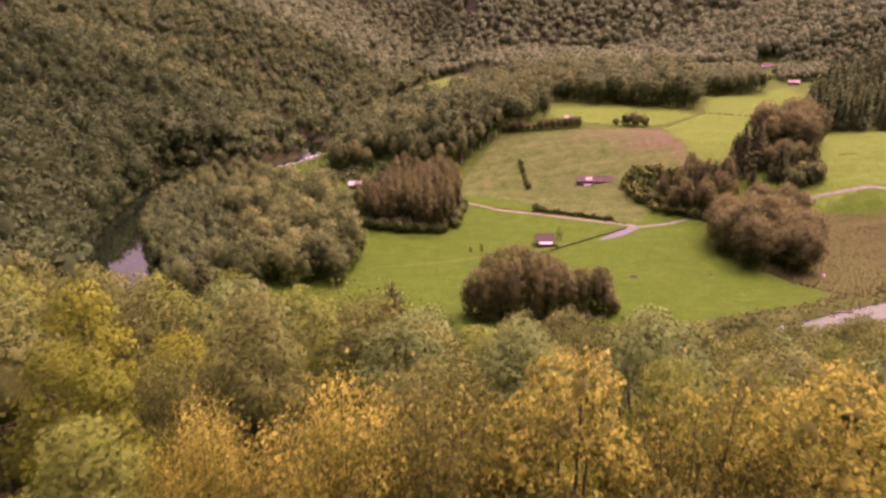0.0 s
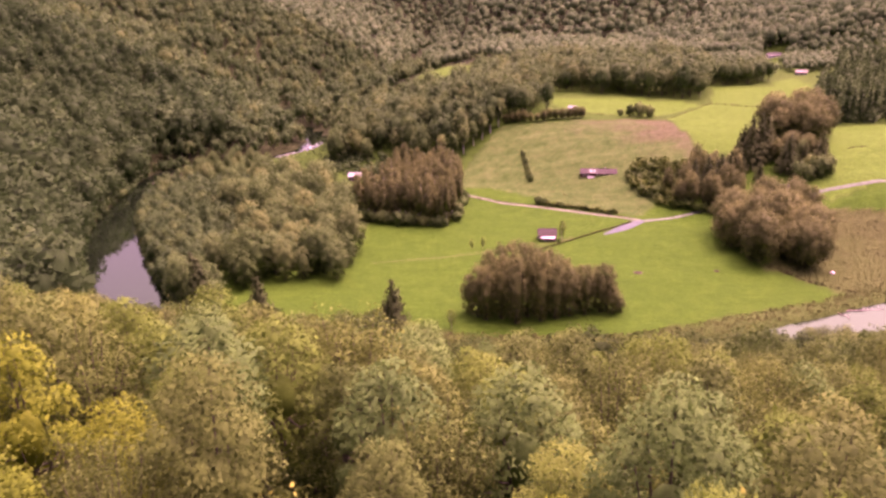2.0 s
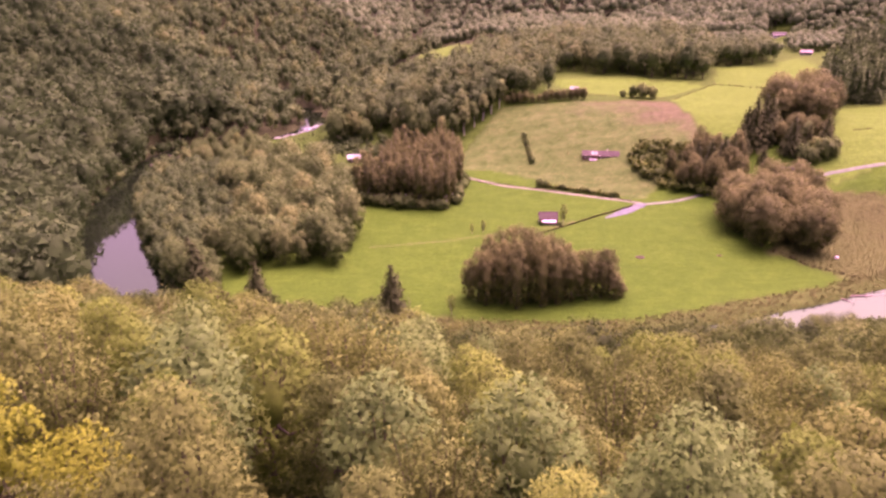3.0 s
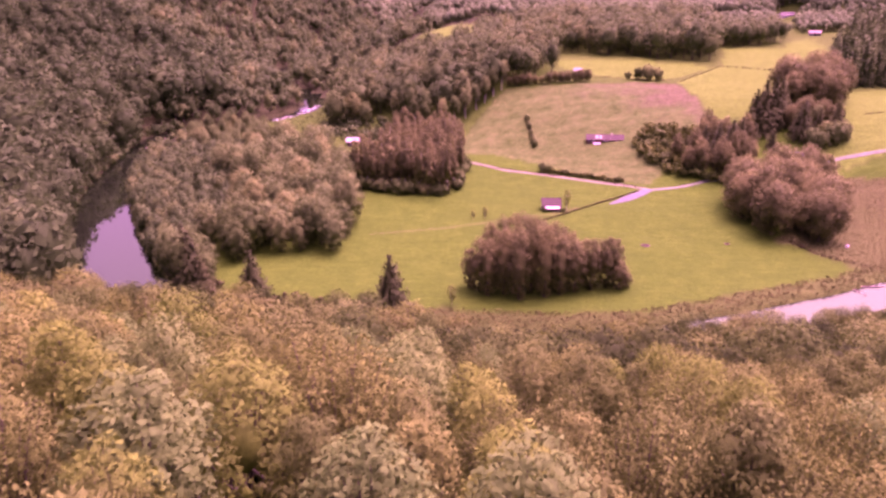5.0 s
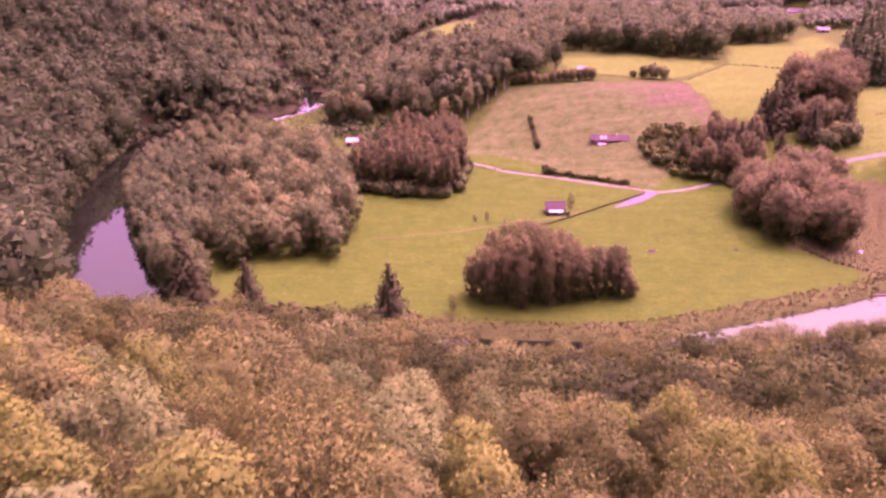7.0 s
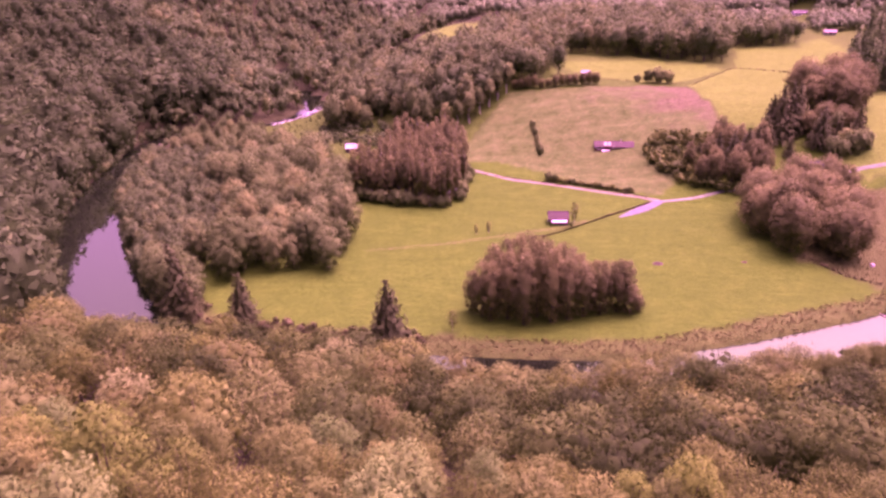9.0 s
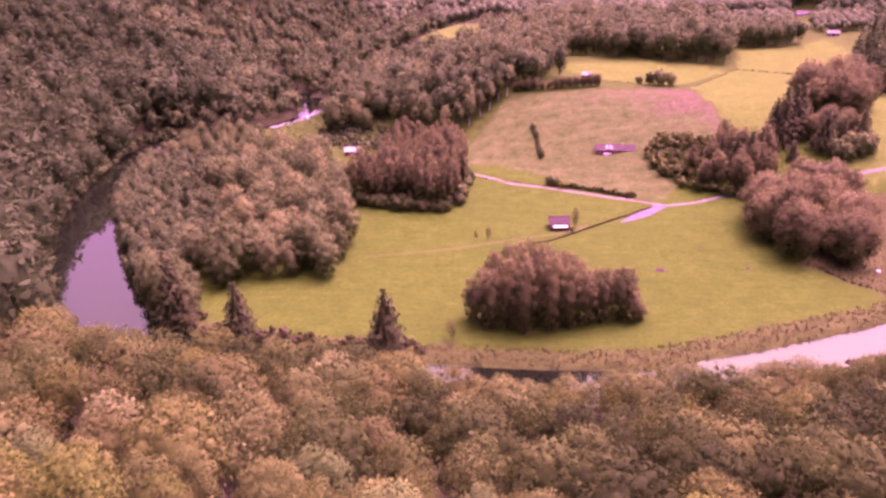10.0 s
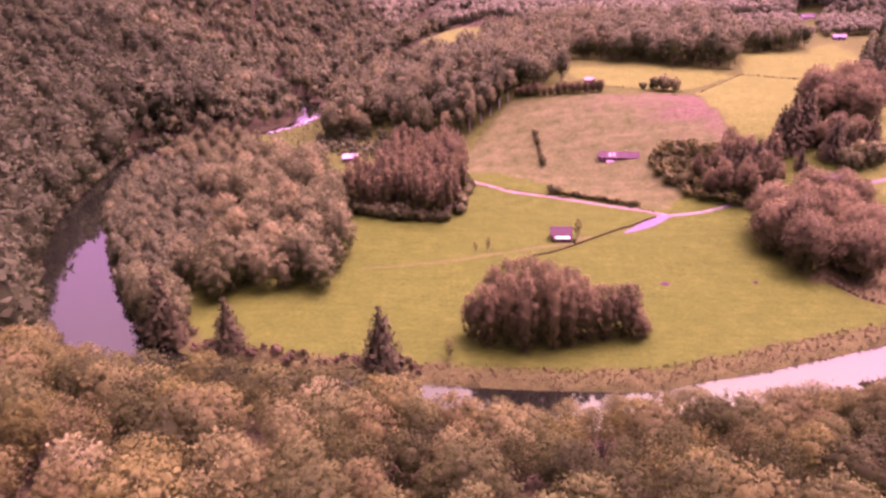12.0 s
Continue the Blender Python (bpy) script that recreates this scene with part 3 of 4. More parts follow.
def scatter(rng, poly, gap, bank=2.0, jitter=0.42, dry_side=0):
    """Places in an outline about `gap` apart, none in the river."""
    xs, ys = [p[0] for p in poly], [p[1] for p in poly]
    gx, gy = np.meshgrid(np.arange(min(xs), max(xs) + gap, gap), np.arange(min(ys), max(ys) + gap, gap * 0.87))
    gx = gx + (np.arange(gx.shape[0]) % 2)[:, None] * gap / 2
    x = (gx + rng.uniform(-jitter, jitter, gx.shape) * gap).ravel()
    y = (gy + rng.uniform(-jitter, jitter, gy.shape) * gap).ravel()
    d, side = river_distance(x, y)
    keep = inside(x, y, poly) & (d > bank)
    if dry_side:
        keep &= side == dry_side
    return x[keep], y[keep]


def woods(name, x, y, templates, rng, heights, label, leaf_mat, hues=None, category="trees"):
    """A wood too dense to count: many trees in one mesh."""
    verts, quads, hue, idx, normals, base = [], [], [], [], [], 0
    z = ground_height(x, y)
    for i in range(len(x)):
        crown, trunk = templates[rng.integers(len(templates))]
        s, a = (rng.uniform(*heights) if isinstance(heights, tuple) else heights[i]), rng.uniform(0, 2 * np.pi)
        sx, tint = s * rng.uniform(0.85, 1.15), hues[i] if hues is not None else rng.random()
        c, n = math.cos(a), math.sin(a)
        for (v, q, w), m in ((crown, 0), (trunk, 1)):
            verts.append(np.column_stack([x[i] + (v[:, 0] * c - v[:, 1] * n) * sx, y[i] + (v[:, 0] * n + v[:, 1] * c) * sx, z[i] + v[:, 2] * s]))
            normals.append(np.column_stack([w[:, 0] * c - w[:, 1] * n, w[:, 0] * n + w[:, 1] * c, w[:, 2]]))
            quads.append(q + base)
            base += len(v)
            hue.append(np.full(len(v), tint))
            idx.append(np.full(len(q), m))
    me = mesh_from(name, np.concatenate(verts), np.concatenate(quads), [leaf_mat, bark_brown], np.concatenate(idx), np.concatenate(hue), normals=np.concatenate(normals))
    return tagged(new(name, me), label, category, kind="stuff")


# ---- near wooded slope, under the camera ----
rng = np.random.default_rng(11)
WORDS = {"pale": "pale grey-green broad-leaved tree", "yellow": "bright yellow autumn tree", "gold": "golden autumn tree", "lime": "yellow-green broad-leaved tree",
         "olive": "dull olive broad-leaved tree", "tan": "thinly leaved many-stemmed tan tree"}


def slope_models(tier, seed, leaves, leaf):
    models = {}
    for k, (kind, mat) in enumerate(LEAF.items()):
        if kind == "tan":
            models[kind] = [tree_model(tier, twiggy(seed + 10 * k + v, 18, 4.5, 30, int(leaves * 1.35), leaf * 0.74), mat, bark_brown) for v in range(2)]
        else:
            models[kind] = [tree_model(tier, twiggy(seed + 10 * k + 5, 18, 4.6, 30, int(leaves * 1.3), leaf * 0.8), mat, bark_brown)] if kind == "gold" else []
            models[kind] += [tree_model(tier, broadleaf(seed + 10 * k + v, 18, 4.3 + 0.7 * v, 34, leaves, leaf, 0.16, 9, 0.32, 1.0, 0.74), mat, bark_brown) for v in range(2 if leaves < 9000 else 1)]
    return models


near_models = slope_models("near_tree", 300, 14000, 0.17)
mid_models = slope_models("slope_tree", 400, 5000, 0.28)


def slope_tree(x, y, top, kind, wide=1.0):
    g = float(ground_height(x, y))
    models = (near_models if -40 < y < -10 and abs(x) < 24 else mid_models)[kind]
    tall = (top - g) / 18.0
    s = wide * min(1.0, max(0.62, tall))
    plant("autumn_tree", models[rng.integers(len(models))], x, y, s, rng.uniform(0, 6.28), WORDS[kind] + " on the steep slope", "tree", "autumn trees on the near slope",
          lean=rng.uniform(-0.04, 0.04, 2), stretch=tall / s)


# trees that stand out: x, y, height of the top, kind of leaf, width
MARKED = [(-5.5, -29.5, 98.8, "gold", 0.85), (-1.6, -29.2, 99.2, "gold", 0.8), (2.4, -29.6, 99.4, "gold", 0.85), (6.3, -29.4, 99.1, "gold", 0.8), (10.4, -29, 98.9, "gold", 0.85), (14.8, -28.5, 98.0, "gold", 0.7),
          (-9.6, -30, 98.0, "gold", 0.6), (6.4, -24.6, 97.0, "lime", 0.6), (0.5, -25.5, 95.2, "lime", 0.65), (11.5, -24, 95.2, "lime", 0.7), (-17.2, -24.5, 96.6, "yellow", 1.0), (-24.5, -13.0, 94.4, "yellow", 0.85), (-17.3, -16.2, 92.7, "yellow", 0.95),
          (-8, -20, 91.0, "tan", 1.0), (-6, -14, 89.4, "olive", 1.0), (3, -12, 88.6, "lime", 1.1), (15, -13, 91.0, "olive", 1.1), (7.8, -14.4, 94.0, "pale", 0.95),
          (-7.2, -4.2, 88.0, "pale", 1.12), (0.2, 1.6, 85.0, "lime", 1.0), (-19.8, -3.4, 90.7, "pale", 1.15), (22.6, 2, 83.1, "olive", 1.0), (8.2, 5.4, 84.5, "tan", 1.0),
          (-17.8, 4.6, 86.6, "lime", 1.0), (28.3, 9.4, 80.3, "lime", 1.0), (0, 10.2, 81.2, "tan", 1.0), (-38.3, 11, 85.2, "olive", 1.1), (-12.8, 10.4, 85.8, "tan", 1.1),
          (13.5, 15.5, 79.6, "tan", 1.0), (30, 19.4, 76.1, "olive", 1.0), (-29.8, 18.6, 80.8, "pale", 1.0), (-18.8, 22.3, 78.7, "tan", 1.0), (-33, 27, 79.0, "lime", 0.95),
          (2.6, 34, 69.1, "tan", 1.0), (35.5, 44, 63.5, "olive", 1.0), (-8.4, 39.5, 66.0, "olive", 0.9), (-4, 25, 73.5, "lime", 1.0), (15.8, 25, 76.0, "tan", 1.0),
          (16, 0, 84.5, "tan", 1.0), (17, -6, 87.0, "lime", 0.9), (-12, 2, 85.0, "olive", 0.9), (22, -14, 90.0, "lime", 1.0), (-30, 0, 87.0, "olive", 1.0), (-13, -31, 97.5, "lime", 0.9)]
for row in MARKED:
    slope_tree(*row)
taken = np.array([(m[0], m[1]) for m in MARKED])
FAN = [(-20, -50), (20, -50), (39, -5), (73, 46), (-75, 46), (-41, -5)]
x, y = scatter(rng, FAN, 6.4, 3.0, dry_side=1)
free = np.min(np.hypot(x[:, None] - taken[None, :, 0], y[:, None] - taken[None, :, 1]), 1) > 4.2
kinds = list(LEAF)
for px, py in zip(x[free], y[free]):
    odds = [0.02, 0.2, 0.50, 0.2, 0.08, 0.0] if py < -26 else ([0.24, 0.04, 0.0, 0.20, 0.34, 0.18] if py < -8 else [0.12, 0.0, 0.0, 0.16, 0.34, 0.38])
    over = rng.uniform(12.5, 15.5) * (1 - 0.12 * max(0, (py - 10) / 40))
    over *= 0.85 if py < -18 else 1.0
    if py < -22 and abs(px) < 22:
        over = rng.uniform(7.0, 9.0)
    if py < -34 and abs(px) < 13:
        continue
    if py < -34:
        over = rng.uniform(8.0, 10.0)
    elif py < -26 and abs(px) < 10:
        over = rng.uniform(10.5, 12.5)
    slope_tree(px, py, float(ground_height(px, py)) + over, kinds[rng.choice(6, p=odds)], rng.uniform(0.85, 1.05))


# ---- groves on the meadow's side ----
alder = [tree_model("alder", broadleaf(80 + k, 17, r, 34, 1800, 0.43, 0.0, 3, 0.55, 1.0, 0.74), leaf_green, bark_brown) for k, r in enumerate((4.9, 5.8, 5.3, 6.3))]
slim_alder = [tree_model("alder", broadleaf(70 + k, 18, r, 34, 2100, 0.37, 0.0, 3, 0.55, 1.0, 0.78), leaf_veiled, bark_brown) for k, r in enumerate((3.8, 4.4, 4.0))]
aspen = [tree_model("aspen", broadleaf(90 + k, 20, r, 26, 1300, 0.40, 0.02, 3, 0.62, 1.0, 0.8), leaf_veiled, bark_birch) for k, r in enumerate((2.3, 2.8, 2.5))]
maple = [tree_model("maple", broadleaf(100 + k, 15, r, 30, 2600, 0.42, 0.02, 4, 0.55, 1.0, 0.84), leaf_veiled, bark_brown) for k, r in enumerate((6.0, 5.4, 6.6))]
spruce = [tree_model("spruce", conifer(110 + k, 17, r, 22, 9, 0.78), needle, bark_brown) for k, r in enumerate((6.0, 6.6, 5.0))]
bush = [tree_model("bush", broadleaf(120 + k, 4, r, 9, 260, 0.5, 0.0, 3, 0.75), leaf_green, bark_brown) for k, r in enumerate((2.0, 2.4))]


def grove(name, models, poly, gap, tall, label, group, rng, bank=2.5, category="tree"):
    x, y = scatter(rng, poly, gap, bank, dry_side=-1)
    yard = ((np.abs(x + 90) < 9) & (y > 312) & (y < 364)) | (np.hypot(x - 130, y - 300) < 11)
    for px, py in zip(x[~yard], y[~yard]):
        plant(name, models[rng.integers(len(models))], px, py, rng.uniform(*tall), rng.uniform(0, 6.28), label, category, group, stretch=rng.uniform(0.92, 1.1))


TALL_GROVE = [(-122, 208), (-101, 202), (-84, 202.5), (-71, 209), (-65, 221), (-69, 242), (-75, 268), (-78, 296), (-80, 318), (-98, 330), (-120, 345), (-150, 350),
              (-150, 300), (-122, 268), (-118, 232)]
grove("alder_tree", alder, TALL_GROVE, 9.2, (0.78, 1.28), "dense green alder in the grove beside the river", "trees of the river grove", np.random.default_rng(1), 1.0)
grove("alder_tree", alder, [(-150, 350), (-120, 345), (-112, 352), (-128, 372), (-150, 395), (-185, 404), (-205, 395), (-195, 350)], 8.0, (0.5, 0.72),
      "dense green alder in the grove beside the river", "trees of the river grove", np.random.default_rng(12), 1.0)
for k, (px, py, s) in enumerate(((-129, 199.5, 0.95), (-125, 193.5, 1.0), (-119.5, 187.5, 1.05), (-113, 182.5, 1.0), (-107, 181, 0.8), (-118, 195, 1.0), (-110, 188.5, 0.95))):
    plant("alder_tree", alder[k % 4], px, py, s, k * 1.7, "big alder leaning over the river bank", "tree", "trees of the river grove")
for k, (px, py, s) in enumerate(((-96, 300, 0.62), (-89, 303, 0.68), (-83, 301, 0.62), (-93, 310, 0.6), (-86, 312, 0.64), (-97, 318, 0.52), (-90, 322, 0.55), (-84, 325, 0.5), (-98, 331, 0.42), (-83, 336, 0.4))):
    plant("alder_tree", alder[k % 4], px, py, s, k * 2.3, "young alder between the grove and the aspens", "tree", "trees of the river grove")
grove("aspen_tree", aspen, [(-79, 290), (-56, 283), (-33, 281), (-27, 290), (-30, 338), (-38, 366), (-70, 366), (-74, 330)], 5.6, (0.85, 1.22),
      "tall narrow aspen with brownish green leaves beside the meadow", "trees of the aspen stand", np.random.default_rng(2))
CLUMP = [(-15.4, 187, 0.82), (-12.2, 184, 1.1), (-8.9, 190, 1.3), (-9, 181.5, 1.15), (-4.6, 195, 1.3), (-3.9, 183, 1.35), (-0.5, 189, 1.5), (2.5, 196, 1.36), (1.2, 179.5, 1.4),
         (5.3, 185, 1.55), (8.4, 194, 1.3), (9.6, 182, 1.45), (12.4, 189, 1.36), (16, 197, 1.1), (14.7, 184, 1.22), (18.6, 192, 1.1), (19.8, 186, 1.05), (23.3, 193, 0.95), (25.3, 188, 1.06),
         (29.1, 195, 0.86), (30.7, 190, 1.06), (33.7, 193, 0.94), (34.9, 189, 0.6), (37.5, 191, 0.3)]
for k, (px, py, h) in enumerate(CLUMP):
    plant("alder_tree", slim_alder[k % 3], px, py, 0.72 * h ** 0.5 + 0.22, k * 2.1, "brown-green leafy alder in the clump standing in the meadow", "tree", "trees of the meadow clump", stretch=h / (0.72 * h ** 0.5 + 0.22))
row_rng = np.random.default_rng(9)
for k in range(13):
    plant("maple_tree", maple[k % 3], -7 + 4.1 * k, 431.5 - 0.12 * k + row_rng.uniform(-1.2, 1.2), row_rng.uniform(0.34, 0.52), k * 0.9,
          "low round-crowned maple in the row beside the pasture", "tree", "trees beside the pasture")
grove("maple_tree", maple, [(86, 268), (93, 250), (101, 240), (120, 235), (136, 250), (134, 286), (114, 292), (96, 286)], 10.6, (1.05, 1.6),
      "big round-crowned maple with veil-reddened brown-green leaves beside the meadow", "big trees beside the meadow", np.random.default_rng(6))
grove("alder_tree", slim_alder, [(74, 322), (84, 330), (100, 345), (114, 332), (114, 310), (100, 303), (86, 306), (78, 314)], 6.2, (0.5, 0.98),
      "brownish alder below the terrace", "trees below the terrace", np.random.default_rng(7))
grove("maple_tree", maple, [(140, 356), (152, 352), (172, 356), (178, 376), (166, 398), (146, 390)], 10.5, (1.2, 1.6),
      "round-crowned maple on the terrace", "trees on the terrace", np.random.default_rng(8))
for px, py, s, k in ((-39, 165.5, 1.25, 0), (-87, 173, 1.05, 0), (-111, 180, 1.25, 1), (-118, 190, 1.15, 1), (-106, 177, 0.8, 2),
                     (119.5, 343, 1.2, 2), (123, 341, 1.5, 0), (128, 343, 1.5, 2), (132, 346, 1.35, 0), (138, 328.5, 1.1, 1), (154, 329, 1.0, 0), (147, 331.5, 0.7, 2),
                     (97, 320, 1.15, 2), (103, 319, 1.2, 0), (92, 326, 0.95, 2), (109, 325, 1.05, 2), (115, 334, 0.95, 0), (124, 325, 0.55, 1), (85, 333, 0.5, 2)):
    plant("spruce_tree", spruce[k], px, py, s, px * 1.3, "dark spruce standing at the meadow's edge", "tree", "spruces")
for px, py, h in ((136, 339, 0.8), (143, 341, 0.95), (150, 339, 0.85), (156, 337, 0.7)):
    plant("maple_tree", maple[int(px) % 3], px, py, h, px, "round-crowned maple on the terrace", "tree", "trees on the terrace")
plant("alder_tree", alder[1], 147, 335.5, 0.72, 1.0, "pale green alder among the spruces", "tree", "trees on the terrace")
for px, py, s in ((-117, 411, 1.35), (-107, 418, 1.1), (-122, 420, 1.1), (-98, 412, 0.85), (-112, 428, 1.2)):
    plant("alder_tree", alder[int(-px) % 4], px, py, s, px, "big alder in the clearing by the river", "tree", "trees of the river clearing")
birch = [tree_model("birch", broadleaf(140 + k, 19, 3.8, 22, 800, 0.6, 0.3, 6, 0.6), leaf_green, bark_birch) for k in range(2)]
for k, (px, py) in enumerate(((-58, 396), (-47, 395), (-39, 394), (-33, 400), (-27, 408), (-22, 414), (-17, 421), (-12, 428), (-64, 400), (-126, 492), (-118, 470))):
    plant("birch_tree", birch[k % 2], px, py, 0.85 + 0.05 * (k % 4), k * 1.1, "birch with white stem at the edge of the wood", "tree", "birches at the wood's edge", lean=(0.05 * math.sin(k * 2.1), 0.06 * math.cos(k * 1.7)))


# ---- woods ----
def template(seed, radius, grain, lobes, leaves, leaf, low=0.08):
    """A tree of height one for dense woods: leaf sprays on uneven lobes round a closed inner mass."""
    g = np.random.default_rng(seed)
    (v, q, n), _ = broadleaf(seed, 1.0, radius, int(lobes * 1.7), leaves, leaf, low, 1, 0, 1.0, 0.66)
    inner = lumpy(g, grain, radius * 0.66, (1 - low) / 2 * 0.74, (1 + low) / 2, lobes)
    return join([(v, q, n), inner]), tube([(0, 0, -0.05), (0, 0, 0.5)], [0.022, 0.012], 3)


def shrunk(parts, height):
    """A model of that height brought to a height of one, with its own wood."""
    (cv, cq, cn), (tv, tq, tn) = parts
    return (cv / height, cq, cn), (tv / height, tq, tn)


slope_wood = [shrunk(broadleaf(240 + k, 15, r, 40, 2100, 0.38, 0.1, 1, 0.42, 1.0, 0.6), 15) for k, r in enumerate((5.4, 6.4, 5.9, 7.2))]
slope_wood += [shrunk(twiggy(250, 14, 5.4, 16, 1700, 0.33), 14)]
side_wood = [template(200 + k, r * 1.12, 3, 18, 290, 0.064) for k, r in enumerate((0.29, 0.33, 0.27, 0.36, 0.24))]
stand_wood = [template(205 + k, r, 4, 20, 330, 0.05, 0.1) for k, r in enumerate((0.30, 0.35, 0.27, 0.39))]
back_wood = [template(210 + k, r * 1.12, 2, 12, 130, 0.088) for k, r in enumerate((0.29, 0.34, 0.26, 0.38))]
far_wood = [template(220 + k, r * 1.12, 2, 9, 34, 0.115) for k, r in enumerate((0.40, 0.47, 0.37))]
needle_wood = [(conifer(230 + k, 1.0, r, 11, 2, 0.075)[0], tube([(0, 0, -0.05), (0, 0, 0.5)], [0.02, 0.01], 3)) for k, r in enumerate((0.17, 0.2))]

rng = np.random.default_rng(21)
BANK_TREES = [(40.8, 141.5, "olive", 1.45, 13.5), (48.5, 145, "tan", 0.6, 10), (53, 143, "tan", 0.55, 8.5), (60.5, 140.5, "tan", 1.0, 12.5), (66, 138, "tan", 1.1, 14), (74.5, 141, "tan", 0.8, 10.5),
              (80.5, 140, "olive", 0.8, 11.5), (87, 146, "tan", 0.7, 11.5), (95, 150, "tan", 0.8, 10), (30.5, 145, "tan", 0.8, 10), (24, 144, "olive", 1.0, 11)]
for px, py, kind, wide, tall in BANK_TREES:
    plant("bank_tree", mid_models[kind][0], px, py, wide, px * 1.9, WORDS[kind] + " on the river's wooded bank", "tree", "trees on the wooded bank", stretch=tall / 18 / wide)
x, y = scatter(rng, [(-72, 46), (70, 46), (92, 82), (122, 124), (165, 205), (112, 184), (60, 158), (8, 146), (-28, 148), (-70, 150), (-100, 150), (-145, 158), (-118, 110), (-92, 72)], 10.9, 0.5, 0.34, dry_side=1)
clear = np.min([np.hypot(x - b[0], y - b[1]) for b in BANK_TREES], 0) > 6.5
x, y = x[clear], y[clear]
d, _ = river_distance(x, y)
woods("slope_woods", x, y, slope_wood, rng, np.where(x > 62 + 0.25 * (140 - y), np.interp(d, [0, 8, 22, 60], [2.4, 4.0, 7.0, 14.0]), np.interp(d, [0, 8, 22, 60], [8.0, 11.0, 13.0, 15.5]) * np.where((x > 18) & (x < 50) & (d < 30), 1.22, 1.0) * np.where((x < -22) & (d < 45), 1.3, 1.0)) * rng.uniform(0.72, 1.05, len(x)), "autumn wood of olive, yellow and tan trees down to the river", leaf_slope)
x, y = scatter(rng, [(-140, -150), (140, -150), (170, 110), (200, 230), (165, 205), (126, 122), (98, 82), (80, 46), (42, -5), (23, -55), (-23, -55), (-44, -5), (-78, 46), (-92, 72), (-118, 110), (-145, 158), (-150, 46)], 12.5, 3.0)
seen = (x < -70) & (y > 20)
woods("slope_woods", x[~seen], y[~seen], back_wood, rng, (11, 15), "autumn wood on the slope", leaf_slope)
woods("slope_woods", x[seen], y[seen], slope_wood, rng, (12, 16), "autumn wood on the slope above the river's bend", leaf_slope)
x, y = scatter(rng, [(-140, 150), (-150, 46), (-240, 60), (-330, 150), (-420, 430), (-400, 520), (-225, 520), (-205, 440), (-240, 400)], 8.4, 0.3, dry_side=1)
near_side = x > -0.74 * (y + 55) - 18
x, y = x[near_side], y[near_side]
d, _ = river_distance(x, y)
# Mostly the darkest hues: the slope's shade is put into the leaf colour.
woods("valley_side_woods", x, y, side_wood, rng, np.interp(d, [4, 14, 40, 70], [17, 25, 23, 17.5]) * rng.lognormal(0, 0.2, len(x)).clip(0.6, 1.4), "dense green broad-leaved wood on the steep valley side", leaf_woods, np.where(rng.random(len(x)) < 0.14, rng.uniform(0.45, 0.9, len(x)), rng.uniform(0, 0.18, len(x))))
x, y = scatter(rng, [(-205, 345), (-192, 345), (-150, 346), (-146, 300), (-121, 270), (-117, 234), (-121, 212), (-116, 200), (-128, 194), (-142, 203), (-158, 222), (-178, 255), (-203, 318)], 4.6, 0.8, dry_side=-1)
woods("young_grove", x, y, side_wood, rng, (7.5, 11), "dense young green trees beside the dark river", leaf_woods)
x, y = scatter(rng, [(-400, 520), (-240, 520), (-240, 400), (-224, 400), (-215, 405), (-190, 417), (-167, 430), (-154, 455), (-152, 486), (-150, 515), (-130, 560), (-100, 572), (-100, 720), (-90, 900), (-430, 900), (-500, 640)], 9.0, 0.5)
# Darkest hues left out: haze behind the loop is put into the colour.
woods("back_woods", x, y, back_wood, rng, 13.5 * rng.lognormal(0, 0.25, len(x)).clip(0.55, 1.6) * (1 + 0.2 * wave(x, y, 22, 4)), "green wood stretching away behind the river's loop", leaf_woods, rng.uniform(0.25, 1.0, len(x)))
x, y = scatter(rng, [(-64, 400), (-40, 396), (-14, 430), (12, 440), (25, 458), (20, 505), (30, 530), (76, 518), (130, 484), (152, 552), (160, 600), (140, 640), (60, 660), (10, 660), (-20, 612), (-38, 612), (-38, 572), (-110, 566), (-130, 560), (-128, 500), (-134, 470), (-118, 430)], 10.5, 4.0)
lower = np.where((x < -35) & (y > 530), 0.45, 1.0)
# Only lighter hues: the haze over this stand is put into its leaves.
woods("upper_stand", x, y, stand_wood, rng, lower * 22 * rng.lognormal(0, 0.16, len(x)).clip(0.65, 1.3), "tall broad-leaved stand around the upper fields", leaf_woods, rng.uniform(0.65, 1.0, len(x)))
x, y = scatter(rng, [(151, 544), (176, 547), (198, 554), (206, 588), (180, 590), (158, 596)], 8.0, 4.0)
woods("upper_stand", x, y, stand_wood, rng, rng.uniform(15, 21, len(x)), "broad-leaved trees closing the far end of the upper field", leaf_woods, rng.uniform(0.5, 1.0, len(x)))
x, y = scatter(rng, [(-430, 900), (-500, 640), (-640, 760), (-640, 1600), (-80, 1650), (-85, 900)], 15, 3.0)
# Far hills take the haze-paled leaves, darkest hues left out.
woods("distant_woods", x, y, far_wood, rng, (14, 22), "distant wooded hills", leaf_hazed, rng.uniform(0.4, 1.0, len(x)))
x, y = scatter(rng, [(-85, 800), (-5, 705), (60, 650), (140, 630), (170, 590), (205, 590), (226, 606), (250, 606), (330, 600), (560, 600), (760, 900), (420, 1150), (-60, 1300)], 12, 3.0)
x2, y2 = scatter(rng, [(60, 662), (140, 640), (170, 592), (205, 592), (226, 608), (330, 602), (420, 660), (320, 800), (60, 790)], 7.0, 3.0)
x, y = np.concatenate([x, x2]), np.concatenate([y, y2])
